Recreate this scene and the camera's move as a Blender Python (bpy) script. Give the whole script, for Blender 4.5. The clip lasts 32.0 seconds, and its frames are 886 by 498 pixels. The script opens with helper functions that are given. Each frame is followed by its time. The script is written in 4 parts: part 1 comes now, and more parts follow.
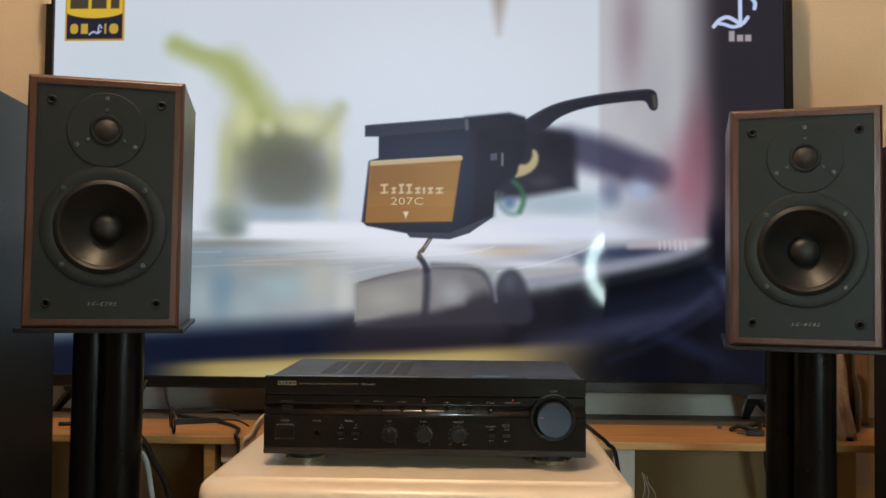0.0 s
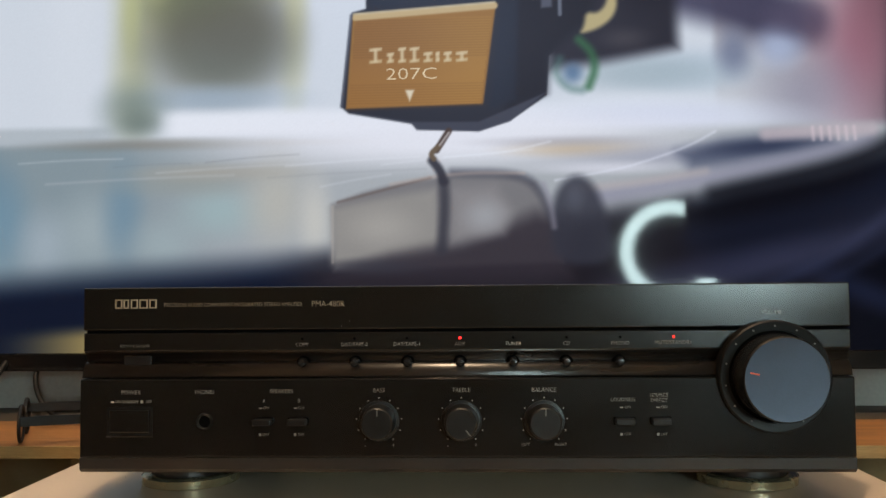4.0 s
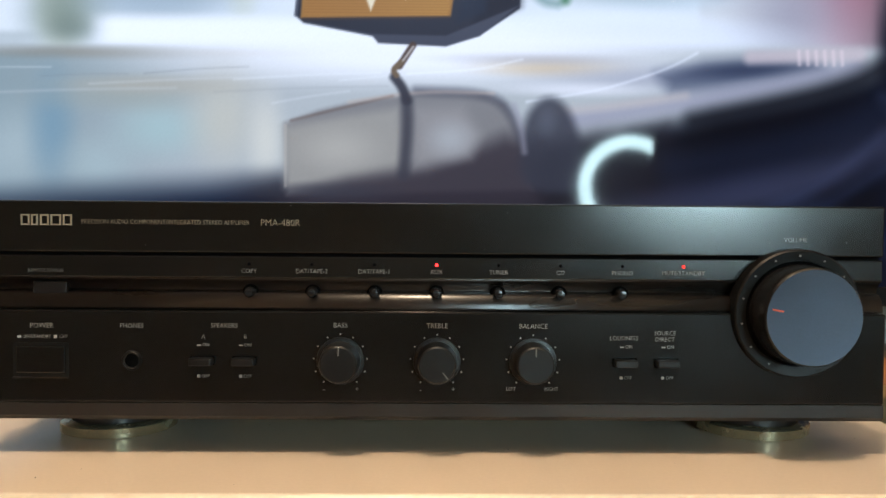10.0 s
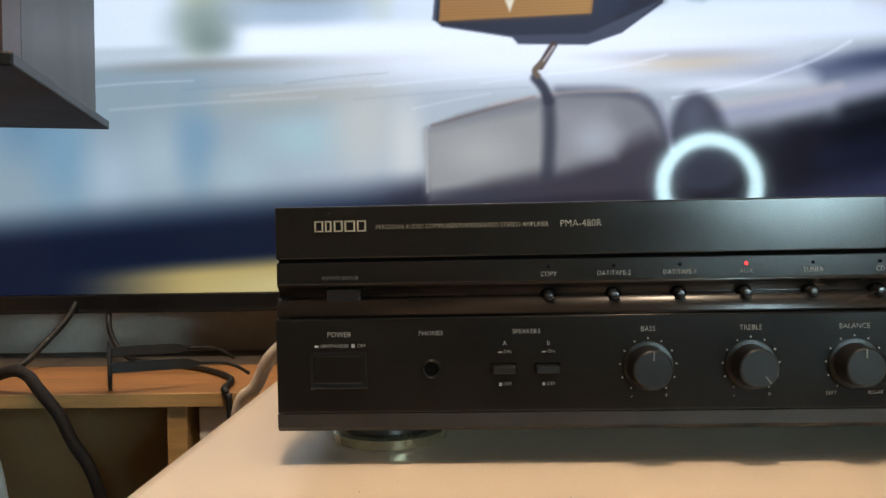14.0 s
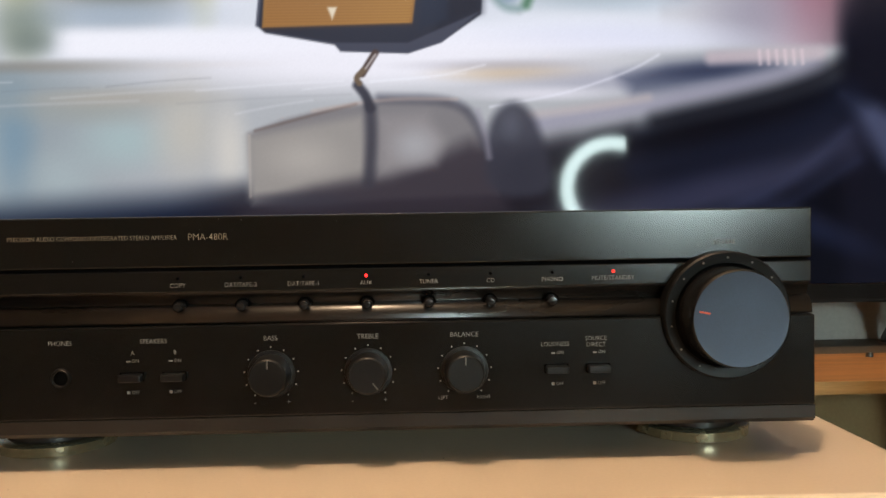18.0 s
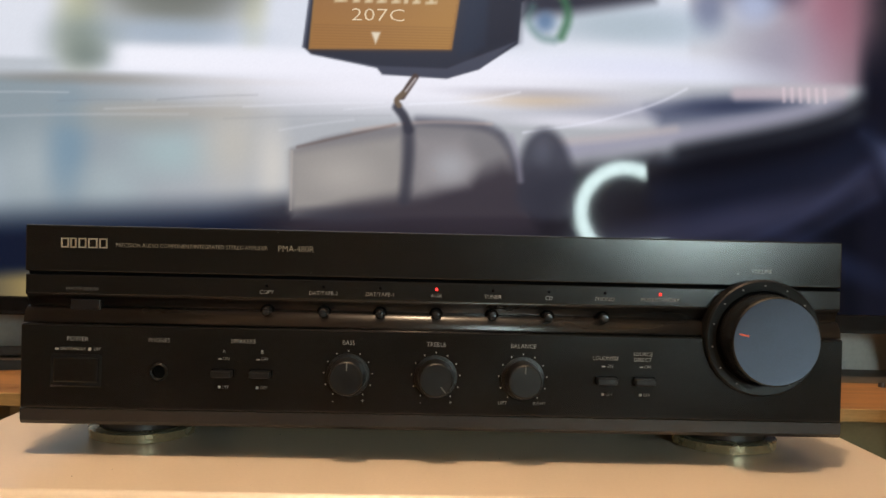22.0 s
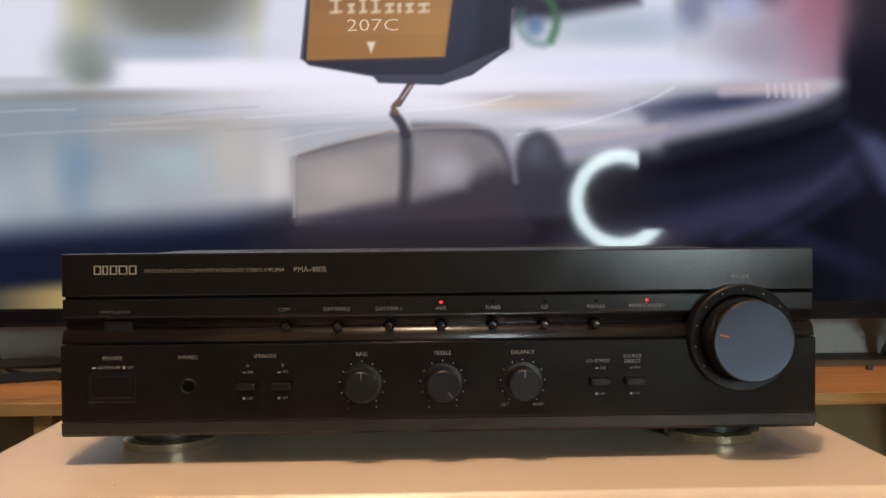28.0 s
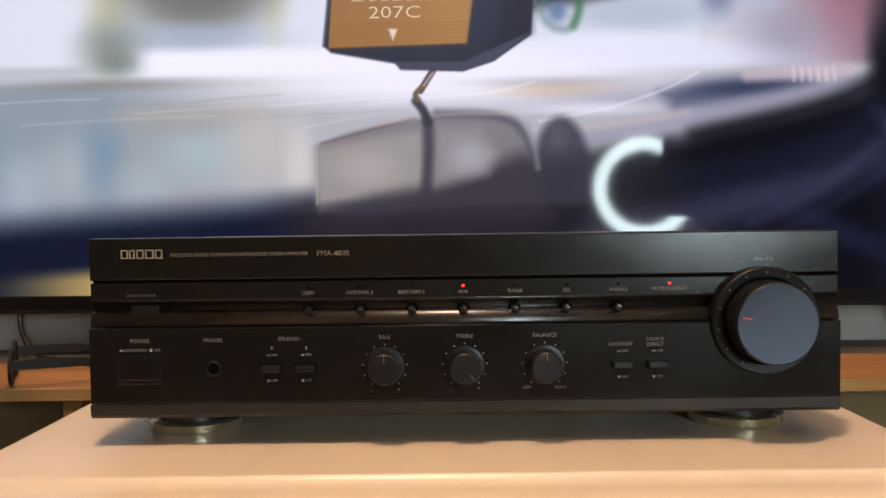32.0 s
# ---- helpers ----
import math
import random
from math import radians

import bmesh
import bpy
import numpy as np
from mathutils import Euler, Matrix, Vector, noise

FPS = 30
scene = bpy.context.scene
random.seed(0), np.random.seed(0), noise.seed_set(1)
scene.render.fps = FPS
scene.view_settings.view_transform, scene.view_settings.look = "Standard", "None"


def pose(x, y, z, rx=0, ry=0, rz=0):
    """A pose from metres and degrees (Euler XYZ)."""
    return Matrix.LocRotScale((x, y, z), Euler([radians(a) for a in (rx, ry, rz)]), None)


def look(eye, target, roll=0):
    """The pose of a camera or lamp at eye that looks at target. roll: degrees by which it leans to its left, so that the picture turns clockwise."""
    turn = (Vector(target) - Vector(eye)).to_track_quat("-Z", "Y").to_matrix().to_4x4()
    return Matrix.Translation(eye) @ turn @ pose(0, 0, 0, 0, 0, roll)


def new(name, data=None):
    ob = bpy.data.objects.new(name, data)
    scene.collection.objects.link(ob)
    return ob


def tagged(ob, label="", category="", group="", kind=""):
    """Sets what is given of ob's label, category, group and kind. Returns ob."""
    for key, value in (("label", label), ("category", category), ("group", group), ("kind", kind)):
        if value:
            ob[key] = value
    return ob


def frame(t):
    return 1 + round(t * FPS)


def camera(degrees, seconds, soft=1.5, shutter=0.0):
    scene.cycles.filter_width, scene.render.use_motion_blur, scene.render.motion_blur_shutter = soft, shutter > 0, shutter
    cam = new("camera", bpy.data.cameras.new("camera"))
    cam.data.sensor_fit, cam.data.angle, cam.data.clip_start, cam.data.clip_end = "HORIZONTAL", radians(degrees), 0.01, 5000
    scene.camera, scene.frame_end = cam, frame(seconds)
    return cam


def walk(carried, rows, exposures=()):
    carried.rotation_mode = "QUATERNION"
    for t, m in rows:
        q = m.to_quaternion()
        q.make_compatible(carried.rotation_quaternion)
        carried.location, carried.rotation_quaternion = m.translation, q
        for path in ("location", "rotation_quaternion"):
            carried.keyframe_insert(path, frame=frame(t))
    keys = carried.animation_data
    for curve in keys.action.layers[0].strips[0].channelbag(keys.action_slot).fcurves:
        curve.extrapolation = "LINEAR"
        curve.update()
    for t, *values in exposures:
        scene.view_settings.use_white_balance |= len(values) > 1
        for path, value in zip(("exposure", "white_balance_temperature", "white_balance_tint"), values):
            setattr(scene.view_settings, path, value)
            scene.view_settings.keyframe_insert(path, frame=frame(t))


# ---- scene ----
cam = camera(56.0, 32.0)
PATH = [
    (0, (0.0624, -1.1265, 0.7714), (-0.0053, 0.8712, 0.8135), 0.36),
    (0.5, (0.0638, -1.0836, 0.764), (-0.0037, 0.9147, 0.7971), 0.07),
    (1, (0.0542, -0.9938, 0.7424), (-0.0247, 1.0042, 0.7782), -0.57),
    (1.5, (0.0444, -0.8957, 0.717), (-0.045, 1.1021, 0.7511), -1.06),
    (2, (0.0318, -0.8046, 0.6759), (-0.0463, 1.1929, 0.7377), -0.97),
    (2.5, (0.0295, -0.7239, 0.6574), (-0.0340, 1.2733, 0.7402), -0.88),
    (3, (0.0214, -0.6185, 0.6410), (-0.0401, 1.3783, 0.7362), -0.77),
    (3.5, (0.0156, -0.5326, 0.6291), (-0.0584, 1.4640, 0.7201), -0.52),
    (5.5, (-0.0098, -0.4019, 0.6080), (-0.0832, 1.5962, 0.6570), -0.35),
    (6, (-0.0063, -0.4003, 0.6049), (-0.0699, 1.5987, 0.6186), -0.26),
    (6.5, (0.0087, -0.4019, 0.6108), (-0.0342, 1.5975, 0.6252), -0.13),
    (7, (0.0109, -0.4038, 0.6097), (-0.0148, 1.5958, 0.6349), -0.15),
    (7.5, (0.0037, -0.4021, 0.6060), (-0.0053, 1.5977, 0.6361), -0.32),
    (8, (0.0010, -0.4148, 0.6081), (0.0122, 1.5848, 0.6433), -0.46),
    (8.5, (0.0127, -0.4142, 0.6013), (0.0509, 1.5852, 0.6299), -0.88),
    (9, (0.0048, -0.4058, 0.5986), (0.0536, 1.5936, 0.6071), -1.00),
    (9.5, (-0.0057, -0.3917, 0.5917), (0.0405, 1.6071, 0.5396), -0.38),
    (10, (-0.0045, -0.4005, 0.6140), (0.0316, 1.5979, 0.5420), 0.45),
    (10.5, (-0.0073, -0.3975, 0.6081), (0.0212, 1.6012, 0.5415), 0.47),
    (11, (-0.0243, -0.3914, 0.6090), (-0.0014, 1.6078, 0.5565), 0.59),
    (11.5, (-0.0541, -0.3892, 0.6110), (-0.0392, 1.6100, 0.5598), 0.48),
    (12, (-0.0895, -0.3864, 0.6160), (-0.0820, 1.6132, 0.5773), 0.13),
    (12.5, (-0.1122, -0.3832, 0.6084), (-0.1001, 1.6164, 0.5726), -0.05),
    (13, (-0.1242, -0.3839, 0.6088), (-0.1381, 1.6157, 0.5709), -0.38),
    (13.5, (-0.1316, -0.3868, 0.6108), (-0.1926, 1.6117, 0.5625), -0.67),
    (14, (-0.1225, -0.3850, 0.6117), (-0.2067, 1.6124, 0.5550), -1.13),
    (14.5, (-0.0828, -0.3894, 0.6164), (-0.1589, 1.6080, 0.5499), -1.36),
    (15, (-0.0196, -0.3861, 0.6210), (-0.0659, 1.6119, 0.5434), -1.55),
    (15.5, (0.0425, -0.3759, 0.6295), (0.0370, 1.6213, 0.5242), -0.80),
    (17.5, (0.0475, -0.3881, 0.6174), (0.1092, 1.6094, 0.5395), -0.67),
    (18, (0.0252, -0.4009, 0.6161), (0.0836, 1.5973, 0.5552), -0.90),
    (18.5, (0.0205, -0.4095, 0.6193), (0.0660, 1.5894, 0.5684), -0.96),
    (19, (0.0187, -0.4116, 0.6206), (0.0705, 1.5870, 0.5689), -0.77),
    (19.5, (0.0139, -0.4186, 0.6186), (0.0621, 1.5806, 0.5860), -0.65),
    (20, (0.0118, -0.4349, 0.6149), (0.0584, 1.5644, 0.5896), -0.70),
    (20.5, (-0.0013, -0.4386, 0.6110), (0.0323, 1.5611, 0.5948), -0.83),
    (21, (-0.0076, -0.4321, 0.6087), (0.0278, 1.5672, 0.5701), -0.58),
    (21.5, (-0.0171, -0.4385, 0.6139), (0.0210, 1.5610, 0.5973), 1.09),
    (22, (-0.0068, -0.4425, 0.6178), (0.0355, 1.5569, 0.5976), 1.32),
    (22.5, (-0.0076, -0.4448, 0.6219), (0.0479, 1.5543, 0.6028), 1.32),
    (23, (-0.0078, -0.4498, 0.6290), (0.0562, 1.5490, 0.6083), 1.66),
    (23.5, (-0.0086, -0.4647, 0.6296), (0.0490, 1.5345, 0.6344), 0.26),
    (24, (-0.0086, -0.4796, 0.6314), (0.0515, 1.5195, 0.6429), -0.47),
    (24.5, (-0.0057, -0.4774, 0.6328), (0.0590, 1.5215, 0.6244), -0.73),
    (25, (-0.0068, -0.4778, 0.6355), (0.0623, 1.5209, 0.6132), -0.75),
    (25.5, (-0.0068, -0.4783, 0.6349), (0.0635, 1.5203, 0.6092), -0.60),
    (27.5, (-0.0101, -0.4798, 0.6321), (0.0453, 1.5191, 0.5991), -0.28),
    (28, (-0.0102, -0.4800, 0.6332), (0.0370, 1.5189, 0.5886), -0.52),
    (28.5, (-0.0114, -0.4795, 0.6333), (0.0293, 1.5194, 0.5790), -0.61),
    (29, (-0.0122, -0.4812, 0.6327), (0.0206, 1.5180, 0.5844), -0.79),
    (29.5, (-0.0120, -0.4811, 0.6325), (0.0176, 1.5180, 0.5806), -0.89),
    (30, (-0.0111, -0.4808, 0.6314), (0.0083, 1.5182, 0.5697), -0.88),
    (30.5, (-0.0106, -0.4804, 0.6298), (0.0019, 1.5185, 0.5642), -0.76),
    (31, (-0.0102, -0.4809, 0.6288), (-0.0050, 1.5180, 0.5639), -0.83),
    (31.5, (-0.0114, -0.4816, 0.6300), (-0.0097, 1.5173, 0.5625), -0.80),
    (32, (-0.0099, -0.4818, 0.6298), (-0.0172, 1.5170, 0.5605), -0.73),
]
EXPOSURES = [(0.0, 0.0, 6100, 9), (3.5, 0.0, 6100, 9), (6.0, 0.14, 6100, 9), (7.3, 0.20, 6050, 9), (8.0, 0.26, 5950, 9), (9.4, 0.34, 5650, 7), (15.5, 0.34, 5600, 7), (17.5, 0.20, 6300, 12), (23.0, 0.19, 6300, 13), (27.5, 0.13, 6250, 17), (32.0, 0.24, 6200, 19)]
walk(cam, [(t, look(eye, target, roll)) for t, eye, target, roll in PATH], EXPOSURES)

# ---- light ----
world = bpy.data.worlds.new("world")
scene.world = world
world.use_nodes = True
world.node_tree.nodes["Background"].inputs[0].default_value = (0.55, 0.6, 0.7, 1)
world.node_tree.nodes["Background"].inputs[1].default_value = 0.02


def point_lamp(name, place, power, colour, radius):
    data = bpy.data.lights.new(name, "POINT")
    data.energy, data.color, data.shadow_soft_size = power, colour, radius
    ob = new(name, data)
    ob.location = place
    return ob


# warm ceiling bulb above the table
point_lamp("ceiling_bulb", (-0.13, -0.48, 2.25), 66, (1.0, 0.70, 0.43), 0.07)

# ---- materials ----


def material(name, base, rough=0.5, metal=0.0, vary=0.15, scale=30, bump=0.0, fine=400, spec=0.5, coat=0.0, stretch=(1, 1, 1), dark=None):
    """Principled surface whose colour varies at two scales, with a fine bump."""
    m = bpy.data.materials.new(name)
    m.use_nodes = True
    n, l = m.node_tree.nodes, m.node_tree.links
    p = n["Principled BSDF"]
    p.inputs["Metallic"].default_value = metal
    p.inputs["Specular IOR Level"].default_value = spec
    p.inputs["Coat Weight"].default_value = coat
    co = n.new("ShaderNodeTexCoord")
    mp = n.new("ShaderNodeMapping")
    mp.inputs["Scale"].default_value = stretch
    l.new(co.outputs["Object"], mp.inputs["Vector"])
    big, small = n.new("ShaderNodeTexNoise"), n.new("ShaderNodeTexNoise")
    big.inputs["Scale"].default_value, big.inputs["Detail"].default_value = scale, 5
    small.inputs["Scale"].default_value, small.inputs["Detail"].default_value = fine, 4
    for t in (big, small):
        l.new(mp.outputs["Vector"], t.inputs["Vector"])
    add = n.new("ShaderNodeMix")
    add.data_type = "FLOAT"
    add.inputs[0].default_value = 0.4
    l.new(big.outputs["Fac"], add.inputs[2])
    l.new(small.outputs["Fac"], add.inputs[3])
    ramp = n.new("ShaderNodeValToRGB")
    lo = dark or tuple(c * (1 - vary) for c in base)
    hi = tuple(min(1, c * (1 + vary * 0.6)) for c in base)
    ramp.color_ramp.elements[0].position, ramp.color_ramp.elements[1].position = 0.35, 0.65
    ramp.color_ramp.elements[0].color, ramp.color_ramp.elements[1].color = (*lo, 1), (*hi, 1)
    l.new(add.outputs[0], ramp.inputs["Fac"])
    l.new(ramp.outputs["Color"], p.inputs["Base Color"])
    rr = n.new("ShaderNodeMapRange")
    rr.inputs["To Min"].default_value, rr.inputs["To Max"].default_value = max(0.02, rough - 0.08), min(1, rough + 0.08)
    l.new(big.outputs["Fac"], rr.inputs["Value"])
    l.new(rr.outputs["Result"], p.inputs["Roughness"])
    if bump:
        b = n.new("ShaderNodeBump")
        b.inputs["Strength"].default_value, b.inputs["Distance"].default_value = bump, 0.001
        l.new(small.outputs["Fac"], b.inputs["Height"])
        l.new(b.outputs["Normal"], p.inputs["Normal"])
    return m


def glowing(name, colour, strength):
    m = bpy.data.materials.new(name)
    m.use_nodes = True
    p = m.node_tree.nodes["Principled BSDF"]
    p.inputs["Base Color"].default_value = (*[c * 0.3 for c in colour], 1)
    p.inputs["Emission Color"].default_value = (*colour, 1)
    p.inputs["Emission Strength"].default_value = strength
    return m


def shown_picture(name, strength):
    """The glossy glass of a lit screen; its picture is in the mesh's colours."""
    m = bpy.data.materials.new(name)
    m.use_nodes = True
    n, l = m.node_tree.nodes, m.node_tree.links
    p = n["Principled BSDF"]
    p.inputs["Base Color"].default_value = (0.006, 0.006, 0.007, 1)
    p.inputs["Roughness"].default_value = 0.05
    p.inputs["Specular IOR Level"].default_value = 0.15
    a = n.new("ShaderNodeVertexColor")
    a.layer_name = "picture"
    l.new(a.outputs["Color"], p.inputs["Emission Color"])
    p.inputs["Emission Strength"].default_value = strength
    return m


BLACK_PANEL = material("black_panel", (0.0060, 0.0070, 0.0072), 0.19, 0.0, 0.25, 14, 0.0, 900, 0.5, stretch=(1, 2.2, 2.2))
BLACK_GLOSS = material("black_gloss", (0.012, 0.012, 0.013), 0.25, 0.0, 0.2, 20, 0.0, 600, 0.5)
BLACK_ROLL = material("black_roll", (0.014, 0.011, 0.009), 0.29, 0.0, 0.2, 12, 0.0, 600, 0.8, stretch=(1, 6, 6))
BLACK_STEEL = material("black_painted_steel", (0.008, 0.008, 0.009), 0.34, 0.0, 0.25, 25, 0.15, 1500, 0.35)
# near-black stands in for the shade of holes, wells and gaps; also unlit lights
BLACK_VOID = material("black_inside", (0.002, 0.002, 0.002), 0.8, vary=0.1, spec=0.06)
COLLAR = material("collar_black", (0.006, 0.006, 0.006), 0.45, 0.0, 0.2, 60, 0.05, 900, 0.22)
KNOB_BLACK = material("knob_black", (0.0075, 0.0077, 0.008), 0.36, 0.0, 0.2, 60, 0.05, 900, 0.4)
# blue in this base colour stands for a cool reflection on the face
KNOB_FACE = material("knob_face", (0.040, 0.055, 0.086), 0.40, 0.4, 0.12, 40, 0.05, 1200, 0.5)
PRINT = material("printed_grey", (0.35, 0.345, 0.32), 0.6, vary=0.1)
PRINT_DIM = material("printed_dim_grey", (0.17, 0.17, 0.16), 0.6, vary=0.1)
PRINT_GOLD = material("printed_gold", (0.35, 0.31, 0.235), 0.45, 0.2, vary=0.1)
RED_LINE = material("red_line", (0.6, 0.08, 0.03), 0.5, vary=0.1)
RED_LED = glowing("red_led", (1.0, 0.015, 0.012), 5)
RED_LED_DIM = glowing("red_led_dim", (1.0, 0.03, 0.015), 1.6)
BLUE_LABEL = material("blue_label", (0.02, 0.10, 0.22), 0.4, vary=0.3, scale=60)
BRASS = material("worn_brass", (0.60, 0.52, 0.34), 0.26, 0.85, 0.3, 80, 0.1, 900)
CREAM = material("cream_paint", (0.66, 0.555, 0.43), 0.31, 0.0, 0.06, 9, 0.04, 500, 0.5)
PINE = material("pine", (0.40, 0.195, 0.07), 0.5, 0.0, 0.35, 10, 0.1, 120, 0.4, stretch=(0.6, 9, 9))
PINE_EDGE = material("pine_edge", (0.44, 0.29, 0.12), 0.5, 0.0, 0.25, 14, 0.1, 160, 0.4, stretch=(0.6, 9, 9))
DARK_BROWN = material("dark_brown", (0.10, 0.085, 0.07), 0.6, vary=0.3)
BLACK_PLASTIC = material("black_plastic", (0.014, 0.014, 0.015), 0.35, vary=0.2)
BEZEL = material("bezel", (0.009, 0.009, 0.010), 0.2, vary=0.2)
WALNUT = material("walnut_veneer", (0.080, 0.036, 0.021), 0.33, 0.0, 0.35, 12, 0.15, 260, 0.5, stretch=(8, 8, 1))
BAFFLE = material("baffle_black", (0.0125, 0.0165, 0.0158), 0.52, 0.0, 0.2, 25, 0.2, 1400, 0.3)
SIDE_VINYL = material("side_vinyl", (0.048, 0.046, 0.040), 0.36, 0.0, 0.3, 14, 0.04, 500, 0.6, stretch=(3, 3, 1))
RUBBER = material("rubber_surround", (0.009, 0.009, 0.009), 0.5, vary=0.2, spec=0.3)
CONE = material("paper_cone", (0.007, 0.0076, 0.0075), 0.40, 0.0, 0.3, 50, 0.1, 700, 0.28)
DOME = material("dust_cap", (0.011, 0.011, 0.011), 0.5, vary=0.3, scale=120)
TWEETER_DOME = material("tweeter_dome", (0.024, 0.019, 0.017), 0.62, vary=0.3, scale=200)
SCREW = material("dark_screw", (0.12, 0.12, 0.115), 0.35, 0.8, vary=0.2)
TUBE = material("stand_tube", (0.003, 0.0035, 0.004), 0.3, 0.0, 0.3, 40, 0.05, 1200, 0.2)
BLACK_ASH = material("black_ash", (0.009, 0.012, 0.014), 0.42, 0.0, 0.6, 14, 0.5, 90, 0.3, stretch=(14, 14, 0.35), dark=(0.003, 0.004, 0.005))
GRILLE = material("grille_cloth", (0.0035, 0.0038, 0.004), 0.9, 0.0, 0.3, 60, 0.3, 1500, 0.1)
CABLE_BLACK = material("black_cable", (0.005, 0.005, 0.005), 0.55, vary=0.3)
CABLE_BRAID = material("braided_cable", (0.012, 0.007, 0.006), 0.7, 0.0, 0.8, 240, 0.6, 900)
CABLE_WHITE = material("white_cable", (0.78, 0.68, 0.58), 0.5, vary=0.15)
CABLE_GREY = material("pale_grey_cable", (0.45, 0.5, 0.5), 0.5, vary=0.15)
WALL = material("beige_wall", (0.62, 0.50, 0.36), 0.85, 0.0, 0.08, 4, 0.3, 180, 0.2)
# for the unseen south wall; paleness picked so that it bounces fill light
WALL_FAR = material("pale_wall", (0.62, 0.53, 0.43), 0.85, 0.0, 0.1, 4, 0.3, 180, 0.2)
# grey carries the cooler light on the wall under the television
WALL_GREY = material("cool_lit_grey", (0.52, 0.50, 0.46), 0.8, 0.0, 0.12, 6, 0.2, 180, 0.2)
# olive taken darker to hold the shade under the bench
WALL_LOW = material("shaded_olive", (0.31, 0.225, 0.115), 0.85, 0.0, 0.1, 5, 0.3, 180, 0.2)
WHITE_BOARD = material("white_board", (0.7, 0.66, 0.6), 0.5, vary=0.08)
FLOOR = material("floor_wood", (0.30, 0.19, 0.11), 0.45, 0.0, 0.4, 6, 0.1, 90, stretch=(8, 0.7, 1))
CEILING = material("ceiling_white", (0.78, 0.76, 0.72), 0.9, 0.0, 0.05, 5, 0.2, 150)
PAPER = material("creased_paper", (0.74, 0.62, 0.48), 0.7, 0.0, 0.3, 25, 0.4, 200)
AMBER = material("amber_glass", (0.030, 0.012, 0.005), 0.12, 0.0, 0.3, 30, 0.0, 300, 0.6)
POST_WOOD = material("post_wood", (0.20, 0.115, 0.055), 0.5, 0.0, 0.35, 12, 0.15, 200, 0.4, stretch=(8, 8, 1))
ORANGE = material("orange_plastic", (0.6, 0.13, 0.04), 0.5, vary=0.15)
CLOTH = material("blue_cloth", (0.10, 0.16, 0.24), 0.9, 0.0, 0.4, 40, 0.5, 900)
CLOTH_PALE = material("pale_cloth", (0.5, 0.55, 0.6), 0.9, 0.0, 0.3, 40, 0.5, 900)
LENS = material("spectacle_lens", (0.02, 0.02, 0.02), 0.05, spec=0.6, vary=0.1)
SPEC_FRAME = material("spectacle_frame", (0.005, 0.005, 0.005), 0.6, vary=0.4, scale=60)

# ---- mesh helpers ----


def part(name, bm, mat, parent=None, label=""):
    me = bpy.data.meshes.new(name)
    bm.normal_update()
    bm.to_mesh(me)
    bm.free()
    if mat:
        me.materials.append(mat)
    ob = new(name, me)
    if parent:
        ob.parent = parent
    if label:
        ob["label"] = label
    return ob


def thing(name, place, label, category, group="", turn=0.0):
    ob = new(name)
    ob.empty_display_size = 0.05
    ob.matrix_basis = pose(*place, 0, 0, turn)
    return tagged(ob, label, category, group)


def box(x0, x1, y0, y1, z0, z1, bevel=0.0, segs=2, bm=None):
    bm = bm or bmesh.new()
    vs = [bm.verts.new((x, y, z)) for z in (z0, z1) for y in (y0, y1) for x in (x0, x1)]
    fs = []
    for a in ((0, 2, 3, 1), (4, 5, 7, 6), (0, 1, 5, 4), (2, 6, 7, 3), (0, 4, 6, 2), (1, 3, 7, 5)):
        fs.append(bm.faces.new([vs[i] for i in a]))
    if bevel:
        edges = list({e for f in fs for e in f.edges})
        bmesh.ops.bevel(bm, geom=edges, offset=bevel, segments=segs, profile=0.5, affect="EDGES")
    return bm


def lathe(profile, segs=32, m=None, closed=False, bm=None):
    """A profile of (radius, height) turned round local z, then set by m."""
    bm = bm or bmesh.new()
    m = m or Matrix()
    rings = []
    for r, h in profile:
        if r < 1e-6:
            rings.append([bm.verts.new(m @ Vector((0, 0, h)))])
        else:
            rings.append([bm.verts.new(m @ Vector((r * math.cos(k * math.tau / segs), r * math.sin(k * math.tau / segs), h))) for k in range(segs)])
    pairs = list(zip(rings, rings[1:])) + ([(rings[-1], rings[0])] if closed else [])
    for a, b in pairs:
        for k in range(segs):
            k2 = (k + 1) % segs
            if len(a) == 1 and len(b) == 1:
                continue
            if len(a) == 1:
                f = bm.faces.new((a[0], b[k], b[k2]))
            elif len(b) == 1:
                f = bm.faces.new((a[k], b[0], a[k2]))
            else:
                f = bm.faces.new((a[k], b[k], b[k2], a[k2]))
            f.smooth = True
    bmesh.ops.recalc_face_normals(bm, faces=bm.faces)
    for e in bm.edges:
        if len(e.link_faces) == 2 and e.calc_face_angle(0) > radians(35):
            e.smooth = False
    return bm


